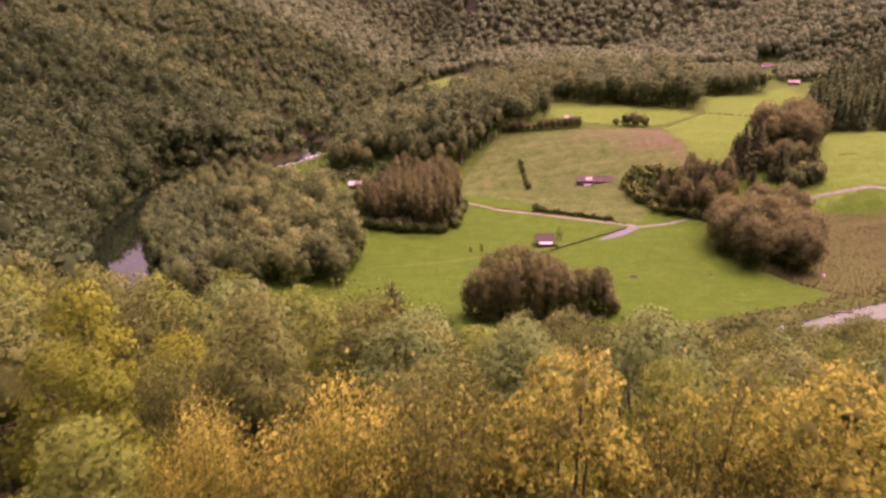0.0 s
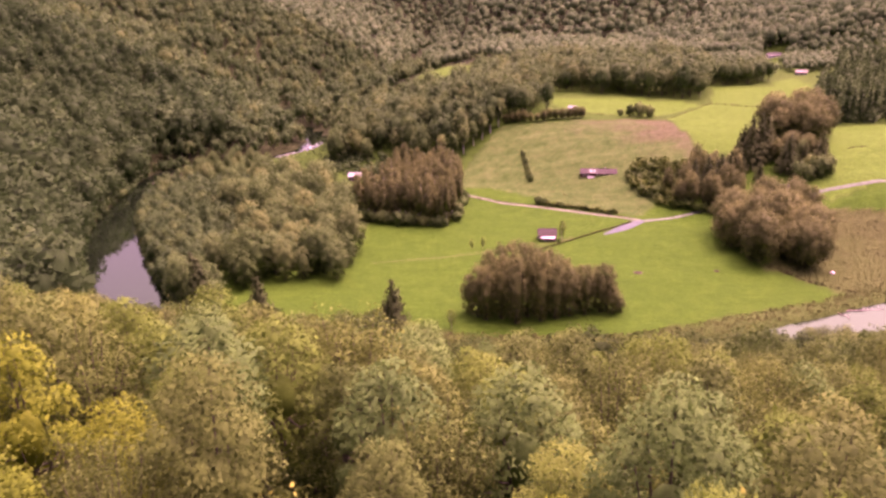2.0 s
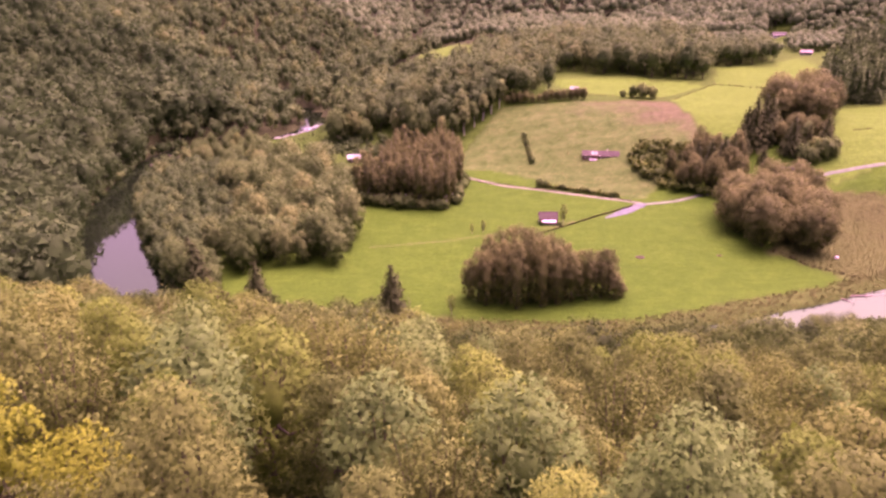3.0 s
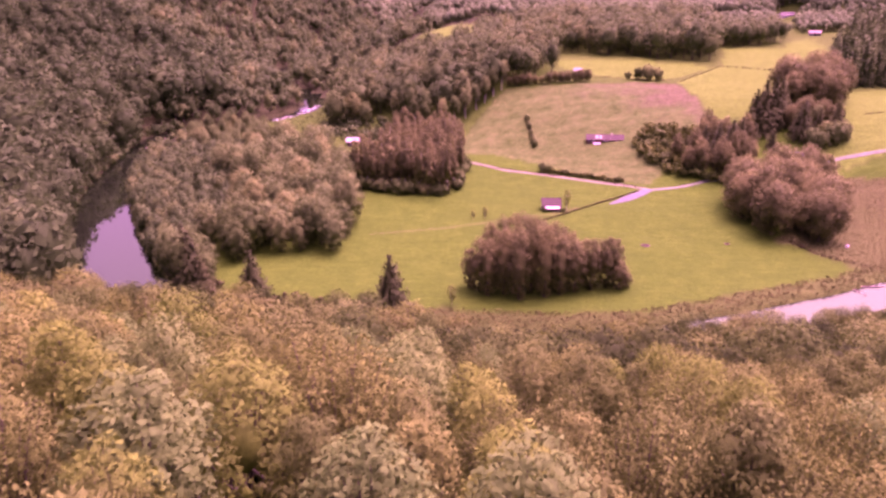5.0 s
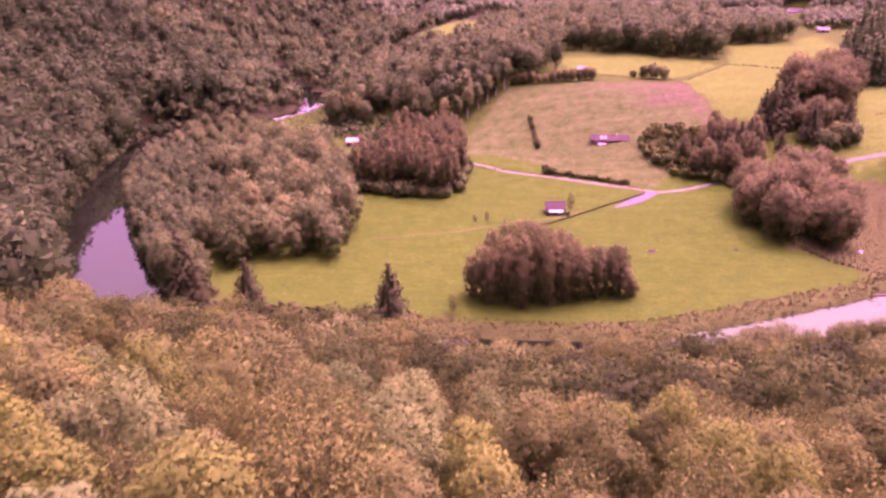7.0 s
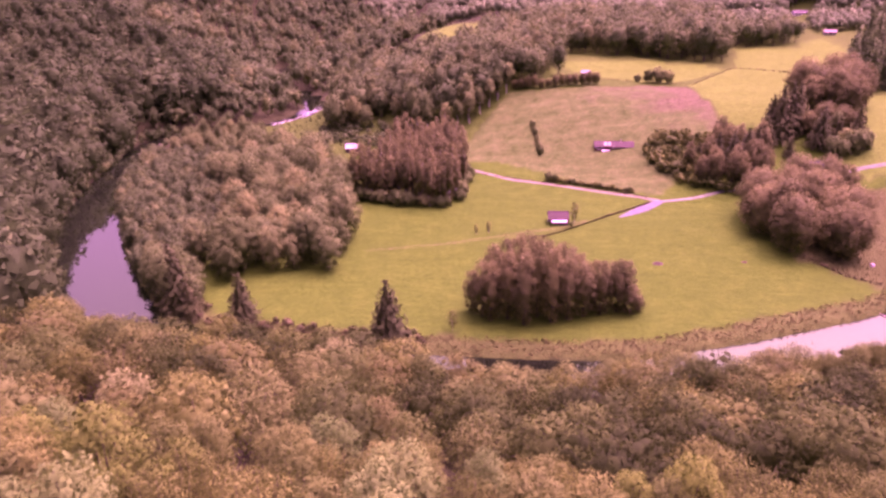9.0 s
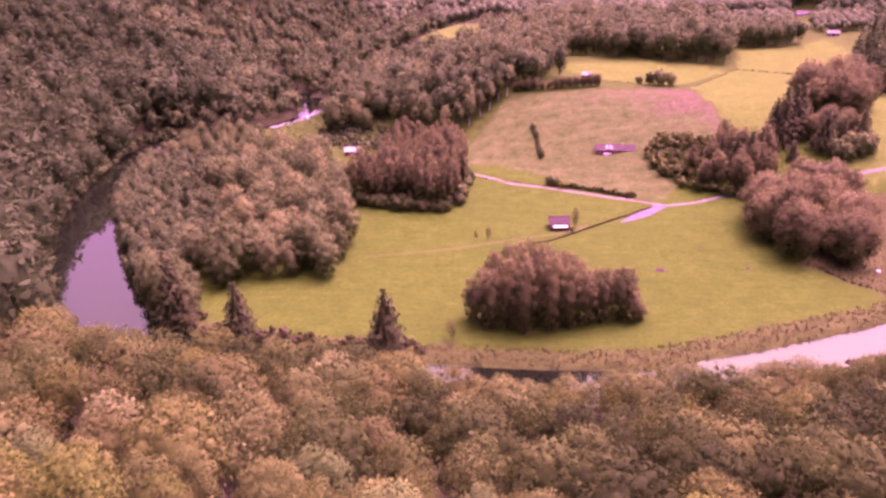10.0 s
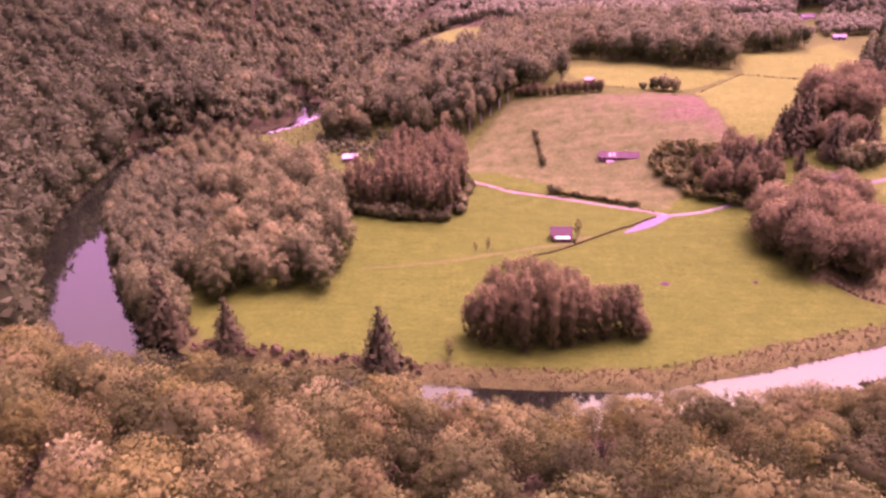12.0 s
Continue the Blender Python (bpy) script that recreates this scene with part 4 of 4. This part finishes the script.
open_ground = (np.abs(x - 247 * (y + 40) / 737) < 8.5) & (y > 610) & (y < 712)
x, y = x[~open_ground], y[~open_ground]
# Haze is put into these leaves too, by the pale colour and hues.
woods("distant_woods", x, y, far_wood, rng, np.where((y < 700) & (x > 150), rng.uniform(8, 12, len(x)), rng.uniform(13, 20, len(x))), "distant wooded hillside above the upper fields", leaf_hazed, rng.uniform(0.4, 1.0, len(x)))
x, y = scatter(rng, [(178, 408), (190, 398), (222, 398), (262, 433), (340, 395), (420, 520), (330, 610), (266, 600), (244, 545), (206, 474)], 9.6, 3.0)
woods("spruce_wood", x, y, needle_wood, rng, (18, 26), "dark spruce wood beside the upper fields", leaf_woods, rng.uniform(0.3, 0.8, len(x)))


# ---- scrub, hedges and bank growth ----
def bank_line(first, last, step, rng, near, far, side):
    """Places along one bank of the river, from bend to bend, between two distances from the water's edge."""
    out = []
    for (ax, ay, aw), (bx, by, bw) in zip(RIVER[first:last], RIVER[first + 1:last + 1]):
        n = max(1, int(math.hypot(bx - ax, by - ay) / step))
        for k in range(n):
            t = (k + rng.random()) / n
            dx, dy = bx - ax, by - ay
            length = math.hypot(dx, dy)
            off = (aw + t * (bw - aw) + rng.uniform(near, far)) * side
            out.append((ax + t * dx - dy / length * off, ay + t * dy + dx / length * off))
    return np.array(out).T


shrub = [template(260 + k, r, 2, 8, 46, 0.26, 0.0) for k, r in enumerate((0.55, 0.65, 0.75))]
blade = []
for k in range(3):
    g = np.random.default_rng(270 + k)
    base = g.normal(size=(14, 3)) * np.array([0.35, 0.35, 0])
    lean = g.normal(size=(14, 3)) * np.array([0.35, 0.35, 0]) + np.array([0, 0, 1])
    w = unit(np.cross(lean, g.normal(size=(14, 3)))) * 0.14
    tip = base + lean * g.uniform(0.6, 1.1, (14, 1))
    quads = np.stack([base - w, base + w, tip + w * 0.5, tip - w * 0.5], 1).reshape(-1, 3)
    stalk = np.array([(0, 0, 0), (0.02, 0, 0), (0.02, 0, 0.1), (0, 0, 0.1)], float)
    up = np.array([[0, -0.25, 1.0]])
    blade.append(((quads, np.arange(56).reshape(14, 4), np.repeat(unit(up), 56, 0)), (stalk, np.array([[0, 1, 2, 3]]), np.repeat(unit(up), 4, 0))))

rng = np.random.default_rng(31)
x, y = bank_line(13, 20, 2.6, rng, -1.6, 1.5, 1)
woods("bank_bushes", x, y, shrub, rng, (2.5, 6.0), "bushes overhanging the dark river", leaf_woods, category="bushes")
x, y = bank_line(13, 20, 3.0, rng, -0.5, 1.5, -1)
woods("bank_bushes", x, y, shrub, rng, (2.0, 4.0), "bushes along the grove's bank", leaf_woods, category="bushes")
x, y = scatter(rng, FAN, 4.2, 3.0, dry_side=1)
keep = (y > -26) | (np.abs(x) > 13)
sapling = [template(265 + k, r, 2, 14, 210, 0.115, 0.0) for k, r in enumerate((0.5, 0.6, 0.7))]
woods("undergrowth", x[keep], y[keep], sapling, rng, (2.5, 4.5), "olive saplings and bushes under the slope's trees", leaf_slope, category="bushes")
x, y = scatter(rng, [(56, 146), (70, 158), (112, 178), (165, 205), (150, 165), (128, 128), (98, 92), (80, 116)], 3.4, 0.5, dry_side=1)
woods("bank_bushes", x, y, shrub, rng, (2.2, 4.8), "twiggy brown-green bushes between the wood and the river", leaf_slope, category="bushes")
x, y = bank_line(2, 12, 3.4, rng, 0.0, 5.0, 1)
woods("bank_bushes", x, y, shrub, rng, (2.0, 4.5), "tan bushes along the wooded bank", leaf_slope, category="bushes")
x, y = bank_line(10, 13, 2.4, rng, 0.5, 7.0, -1)
woods("bank_scrub", x, y, shrub, rng, (1.2, 3.2), "brown scrub on the meadow's bank between the spruces", scrub_leaf, category="bushes")
x, y = bank_line(2, 12, 0.17, rng, -0.3, 8.0, -1)
woods("tall_grass", x, y, blade, rng, (0.3, 0.65), "tall tan grass and reeds along the river bank", reed_leaf, category="grass")
x, y = scatter(rng, SCRUB, 4.2, 1.0)
keep = rng.random(len(x)) < 0.4
woods("scrub", x[keep], y[keep], shrub, rng, (0.2, 0.8), "brown scrub and rough grass beside the river", scrub_leaf, category="bushes")
x, y = scatter(rng, [(58, 350), (72, 356), (86, 352), (100, 352), (112, 340), (100, 330), (86, 326), (88, 308), (112, 300), (104, 296), (86, 304), (74, 312), (64, 328)], 3.0, 1.0)
woods("scrub", x, y, shrub, rng, (2.0, 5.5), "dense brown-green scrub below the terrace", leaf_slope, rng.uniform(0.2, 0.6, len(x)), "bushes")
x, y = scatter(rng, ROUGH_FIELD, 1.7, 1.0)
keep = rng.random(len(x)) < 0.22
woods("rough_grass", x[keep], y[keep], blade, rng, (0.2, 0.5), "tussocks of dry grass in the pasture", reed_leaf, category="grass")
x, y = scatter(rng, SCRUB, 1.3, 1.0)
woods("rough_grass", x, y, blade, rng, (0.2, 0.5), "rough brown grass beside the river", reed_leaf, category="grass")
x, y = scatter(rng, [(-150, 440), (-136, 470), (-120, 430), (-66, 398), (-72, 372), (-88, 376), (-100, 374), (-125, 388), (-150, 405), (-165, 418)], 4.2, 1.0, dry_side=-1)
keep = np.hypot(x + 97, y - 366) > 9
x, y = x[keep], y[keep]
woods("scrub", x, y, shrub, rng, np.where(x < -128, rng.uniform(0.4, 1.4, len(x)), rng.uniform(0.8, 4.5, len(x))), "green scrub in the clearing by the river", leaf_woods, category="bushes")


# ---- hedges and single bushes ----
rng = np.random.default_rng(41)
for px, py, s in ((12.4, 320.8, 1.0), (15.5, 319.4, 0.8), (24, 315.6, 0.7), (33, 311.8, 0.6), (8.9, 354.5, 0.85), (8.5, 357.5, 0.6), (8.0, 361, 0.75), (7.4, 365, 0.55), (6.9, 369, 0.7), (6.4, 373, 0.5), (5.8, 377, 0.7), (5.2, 381, 0.55), (4.5, 385, 0.75), (4.0, 388.5, 0.5), (12, 262, 0.5), (20, 262.5, 0.4), (-45, 172, 0.5), (-32, 171, 0.45),
                  (74, 434, 1.7), (79, 432, 2.0), (85, 430, 1.6), (68, 436, 1.0), (141, 320, 2.0), (145, 318, 1.7), (150.5, 320, 2.3), (155, 321, 2.0), (148, 325, 1.9), (129, 352, 0.8)):
    plant("bush", bush[int(rng.integers(2))], px, py, s, rng.uniform(0, 6.28), "low dark green bush in the fields", "bush", "field bushes", stretch=1.2)
for k, (px, py) in enumerate([(-79 + 3.8 * j, 289.5 - 1.1 * j * (j < 7) - 7.0 * (j >= 7)) for j in range(13)] + [(-28.5, 292 + 4.5 * j) for j in range(10)]):
    plant("bush", bush[k % 2], px + rng.uniform(-1, 1), py + rng.uniform(-1, 1), rng.uniform(1.1, 1.9), rng.uniform(0, 6.28), "round green bush at the foot of the trees", "bush", "bushes at the grove's foot")
slender = tree_model("slender", broadleaf(131, 9, 2.0, 14, 420, 0.36, 0.14, 5, 0.2), LEAF["tan"], bark_birch)
plant("slender_tree", slender, 21.6, 266.5, 1.0, 0.4, "slender thinly leaved tree beside the barn", "tree", "single trees")
plant("slender_tree", slender, -18.6, 251, 0.5, 2.2, "small thinly leaved tree beside the meadow path", "tree", "single trees")
plant("slender_tree", slender, -13.6, 252.5, 0.62, 0.9, "small thinly leaved tree beside the meadow path", "tree", "single trees")
plant("slender_tree", slender, -20.5, 174, 0.8, 1.4, "slender thinly leaved tree on the river bank", "tree", "single trees")


def hedge_line(points, step, tall, label, mat):
    pts = []
    for (ax, ay), (bx, by) in zip(points[:-1], points[1:]):
        n = max(1, int(math.hypot(bx - ax, by - ay) / step))
        pts += [(ax + (bx - ax) * (k + rng.random()) / n, ay + (by - ay) * (k + rng.random()) / n) for k in range(n)]
    x, y = np.array(pts).T
    woods("hedge", x, y, shrub, rng, tall, label, mat, category="hedge")


hedge_line([(56, 291), (39.2, 277.3), (26, 265), (11, 250.4), (4, 247)], 0.45, (0.4, 0.9), "low dark hedge beside the meadow path", scrub_leaf)
hedge_line([(59, 296.6), (42.2, 304.2), (26, 311.2), (11.5, 316.6), (-3, 322), (-25, 331)], 1.2, (0.3, 1.0), "low rough hedge along the farm track", scrub_leaf)
hedge_line([(12, 320.8), (25.7, 314.8), (39.5, 309.2), (51, 303.8)], 0.75, (1.0, 3.0), "uneven brown-green hedge along the farm track", leaf_slope)
hedge_line([(8.8, 354), (6.4, 372), (3.9, 389)], 1.1, (0.8, 2.2), "narrow brown-green hedge climbing the pasture", leaf_slope)
hedge_line([(46, 443), (70, 436), (95, 425)], 2.0, (0.4, 1.2), "low hedge between pasture and upper field", scrub_leaf)
hedge_line([(98, 424), (132, 470)], 2.0, (0.3, 0.8), "low field boundary", scrub_leaf)
hedge_line([(133, 471), (150, 462), (170, 452), (186, 447)], 1.6, (0.4, 1.2), "low dark field boundary", scrub_leaf)
hedge_line([(173, 344.5), (178, 345.5), (183, 346)], 0.6, (0.3, 0.8), "low brown scrub patch in the upper field", scrub_leaf)
hedge_line([(104, 238), (112, 222), (126, 212)], 1.2, (0.4, 1.2), "dark scrubby ditch at the meadow's end", scrub_leaf)


# ---- buildings ----
def gable_house(name, x, y, turn, length, depth, wall_h, roof_h, wall_mat, roof_mat, label, category, eave=0.45, windows=(), doors=(), skylights=()):
    """A house with its ridge along its length. Windows and doors: side ('front', 'back', 'left', 'right'), place along it, sill, width, height."""
    root = tagged(new(name), label, category)
    corners = [(sx * length / 2, sy * depth / 2) for sx in (-1, 1) for sy in (-1, 1)]
    c, s = math.cos(turn), math.sin(turn)
    z = min(float(ground_height(x + px * c - py * s, y + px * s + py * c)) for px, py in corners)
    lift = 0.25
    root.matrix_basis = Matrix.Translation((x, y, z)) @ Matrix.Rotation(turn, 4, "Z")
    L, D, H = length / 2, depth / 2, lift + wall_h
    bm = bmesh.new()
    rings = []
    for px in (-L, L):
        rings.append([bm.verts.new(v) for v in ((px, -D, lift), (px, D, lift), (px, D, H), (px, 0, H + roof_h), (px, -D, H))])
    bm.faces.new(rings[0])
    bm.faces.new(rings[1][::-1])
    for k in range(5):
        bm.faces.new((rings[0][k], rings[0][(k + 1) % 5], rings[1][(k + 1) % 5], rings[1][k]))
    wall = part("wall", bm, wall_mat, root)
    part("foundation", box(-L - 0.05, L + 0.05, -D - 0.05, D + 0.05, -1.2 - lift, lift, 0.03), stone, root)
    slope = math.atan2(roof_h, D)
    run = (D + eave) / math.cos(slope)
    for sy in (-1, 1):
        bm = box(-L - eave, L + eave, -run / 2, run / 2, -0.09, 0.09, 0.03)
        mid_y, mid_z = sy * (D + eave) / 2, H + roof_h - (D + eave) / 2 * math.tan(slope) + 0.1
        bm.transform(Matrix.Translation((0, mid_y, mid_z)) @ Matrix.Rotation(-sy * slope, 4, "X"))
        side = part("roof", bm, roof_mat, root)
        for which, along, up, w, h in skylights:
            if which == sy:
                bm = box(along - w / 2, along + w / 2, -h / 2, h / 2, 0.085, 0.17, 0.02)
                bm.transform(Matrix.Translation((0, mid_y, mid_z)) @ Matrix.Rotation(-sy * slope, 4, "X") @ Matrix.Translation((0, -sy * up, 0)))
                part("skylight", bm, roof_metal, side, "bright roof window reflecting the sky")
    part("ridge_cap", box(-L - eave, L + eave, -0.18, 0.18, H + roof_h + 0.08, H + roof_h + 0.24, 0.05), roof_mat, root)
    for items, kind in ((windows, "window"), (doors, "door")):
        for where, along, sill, w, h in items:
            face = {"front": Matrix.Translation((along, -D, lift + sill)), "back": Matrix.Translation((along, D, lift + sill)) @ Matrix.Rotation(math.pi, 4, "Z"),
                    "left": Matrix.Translation((-L, along, lift + sill)) @ Matrix.Rotation(-math.pi / 2, 4, "Z"), "right": Matrix.Translation((L, along, lift + sill)) @ Matrix.Rotation(math.pi / 2, 4, "Z")}[where]
            bm = bmesh.new()
            for a, b, e, f in ((-w / 2 - 0.1, -w / 2, -0.1, h + 0.1), (w / 2, w / 2 + 0.1, -0.1, h + 0.1), (-w / 2, w / 2, h, h + 0.1), (-w / 2, w / 2, -0.1, 0)):
                box(a, b, -0.07, 0.02, e, f, 0.0, bm)
            bm.transform(face)
            frame_ob = part(kind, bm, white_boards, root, "white painted " + kind + " frame")
            bm = box(-w / 2, w / 2, -0.03, 0.01, 0, h)
            bm.transform(face)
            part("pane" if kind == "window" else "leaf", bm, window_glass if kind == "window" else dark_boards, frame_ob)
    return root, wall, L, D, lift, H


farm, _, L, D, lift, H = gable_house("farmhouse", 46.5, 354.5, -0.05, 19.5, 6.4, 2.4, 1.9, red_boards, roof_tile, "long red wooden farmhouse with dark roof and bright roof windows", "house",
                                     windows=[("front", k, 0.8, 1.1, 1.1) for k in (-8.2, -6.2, -0.5, 3.8, 6.2, 8.4)] + [("left", 0, 1.0, 1.1, 1.2)], doors=[("front", 1.7, 0.0, 1.0, 2.05)],
                                     skylights=[(-1, -4.3, 0.1, 1.3, 2.3), (-1, -2.3, 0.1, 1.1, 2.3)])
part("veranda", box(-6.0, -2.2, -D - 1.6, -D - 0.02, lift - 0.4, lift + 0.8, 0.05), white_boards, farm, "white boarded veranda front")
part("chimney", box(3.2, 3.9, -0.35, 0.35, H + 1.4, H + 2.9, 0.04), stone, farm)
barn, _, L, D, lift, H = gable_house("barn", 14.8, 266, 0.06, 7.8, 6.0, 2.5, 2.2, dark_boards, roof_tile, "small dark wooden barn with white lean-to roof by the path", "barn",
                                     doors=[("left", 0, 0.0, 1.6, 2.0)])
bm = box(-3.3, 3.3, -0.65, 0.65, -0.05, 0.05, 0.02)
bm.transform(Matrix.Translation((0, -D - 0.85, lift + 1.75)) @ Matrix.Rotation(radians(28), 4, "X"))
part("lean_to_roof", bm, white_boards, barn, "white sheet roof of the open lean-to front")
for px in (-3.2, 0, 3.2):
    part("post", box(px - 0.08, px + 0.08, -D - 1.6, -D - 1.44, -0.3, lift + 1.4, 0.02), dark_boards, barn)
gable_house("cabin", -96.5, 367.5, 0.16, 7.5, 5.5, 2.5, 1.7, dark_boards, roof_metal, "small dark cabin with pale metal roof among the trees", "cabin", windows=[("front", -1.5, 0.9, 0.9, 1.0)], doors=[("front", 1.5, 0, 0.9, 2.0)])
gable_house("house", 131.5, 313, 0.25, 9, 6.5, 2.4, 2.4, dark_boards, roof_slate, "dark wooden house with slate roof half hidden by trees", "house",
            windows=[("right", -1.6, 1.0, 1.0, 1.2), ("right", 1.6, 1.0, 1.0, 1.2), ("front", -2.5, 1.0, 1.1, 1.2), ("front", 2.5, 1.0, 1.1, 1.2)], doors=[("front", 0, 0, 1.0, 2.05)])
gable_house("shed", 38, 455, -0.35, 5.2, 3.8, 1.9, 1.2, dark_boards, roof_metal, "small shed with bright metal roof behind the hedge", "shed", doors=[("front", 1.2, 0, 1.2, 2.0)])
gable_house("house", 247, 697, 0.1, 13, 7.0, 3.2, 2.4, white_boards, roof_slate, "white house with dark roof at the foot of the wooded hill", "house",
            windows=[("front", k, 1.0, 1.2, 1.3) for k in (-4.5, -1.5, 1.5, 4.5)])
gable_house("house", 237, 596, -0.2, 8.5, 5.5, 2.1, 1.5, stone, stone, "pale low farm building at the end of the upper field", "barn", doors=[("front", 0, 0, 2.4, 2.3)])


# ---- small things in the meadow ----
def fire_pit(x, y, size, label):
    """A flat ring of dark earth with a low rim."""
    g = np.random.default_rng(int(x))
    root = tagged(new("fire_pit"), label, "fire pit", "dark patches in the meadow")
    root.matrix_basis = Matrix.Translation((x, y, float(ground_height(x, y))))
    for name, mat, profile in (("rim", mound_soil, [(1.0, -0.12), (0.96, 0.18), (0.88, 0.2), (0.8, 0.05)]), ("ash_bed", soil, [(0.8, 0.05), (0.45, 0.02), (0.05, 0.02)])):
        n = 22
        bm = bmesh.new()
        rings = []
        for r, z in profile:
            rings.append([bm.verts.new((size * r * (1 + 0.05 * math.sin(3 * a + x)) * math.cos(a), 0.8 * size * r * (1 + 0.04 * math.cos(2 * a)) * math.sin(a), z + 0.03 * g.normal())) for a in [2 * math.pi * k / n for k in range(n)]])
        for a, b in zip(rings[:-1], rings[1:]):
            for k in range(n):
                bm.faces.new((a[k], a[(k + 1) % n], b[(k + 1) % n], b[k]))
        if name == "ash_bed":
            bm.faces.new(rings[-1])
        part(name, bm, mat, root)


fire_pit(49.8, 228, 1.9, "dark earth ring in the mown meadow")
fire_pit(81, 230.8, 1.1, "small dark earth patch in the mown meadow")


def bale(x, y):
    """A wrapped round bale lying on its side."""
    bm = bmesh.new()
    bmesh.ops.create_cone(bm, cap_ends=True, segments=20, radius1=0.62, radius2=0.62, depth=1.25)
    bmesh.ops.bevel(bm, geom=[e for e in bm.edges if abs(e.verts[0].co.z - e.verts[1].co.z) < 0.01], offset=0.12, segments=3, affect="EDGES", profile=0.5)
    bm.transform(Matrix.Rotation(math.pi / 2, 4, "Y"))
    ob = tagged(new("hay_bale", from_bmesh("hay_bale", bm, white_boards)), "white wrapped round hay bale on rough ground", "hay bale")
    ob.matrix_basis = pose(x, y, float(ground_height(x, y)) + 0.58, 0, 0, 25)


bale(125, 230.5)


def log(x, y, z, turn, length, radius, seed):
    g = np.random.default_rng(seed)
    n = 7
    line = [(length * k / n, 0.25 * math.sin(k * 1.3 + seed), 0.15 * math.sin(k * 0.9)) for k in range(n + 1)]
    pieces = [tube(line, [radius * (1 - 0.7 * k / n) for k in range(n + 1)], 7)]
    for k in range(4):
        a = np.array(line[3 + k])
        b = a + np.array([g.uniform(0.5, 1.6), g.choice([-1, 1]) * g.uniform(0.8, 2.2), g.uniform(0.2, 1.6)])
        pieces.append(tube([a, (a + b) / 2 + np.array([0, 0, 0.15]), b], [radius * 0.35, radius * 0.2, radius * 0.06], 5))
    v, q, _ = join(pieces)
    ob = tagged(new("fallen_log", mesh_from("fallen_log", v, q, [dead_wood], smooth_shade=True)), "bare fallen tree trunk lying in the river", "log", "logs in the river")
    ob.matrix_basis = pose(x, y, z, 0, 0, turn)


for row in ((118, 200, WATER_Z + 0.1, 10, 14, 0.25, 1), (114, 199, WATER_Z + 0.1, -55, 6, 0.22, 2), (-216, 372, WATER_Z + 0.1, 110, 13, 0.3, 3), (-222, 360, WATER_Z + 0.1, 60, 9, 0.22, 4),
            (-172, 424, WATER_Z + 0.15, 40, 9, 0.25, 5), (-162, 436, WATER_Z + 0.15, 75, 8, 0.22, 6)):
    log(*row)
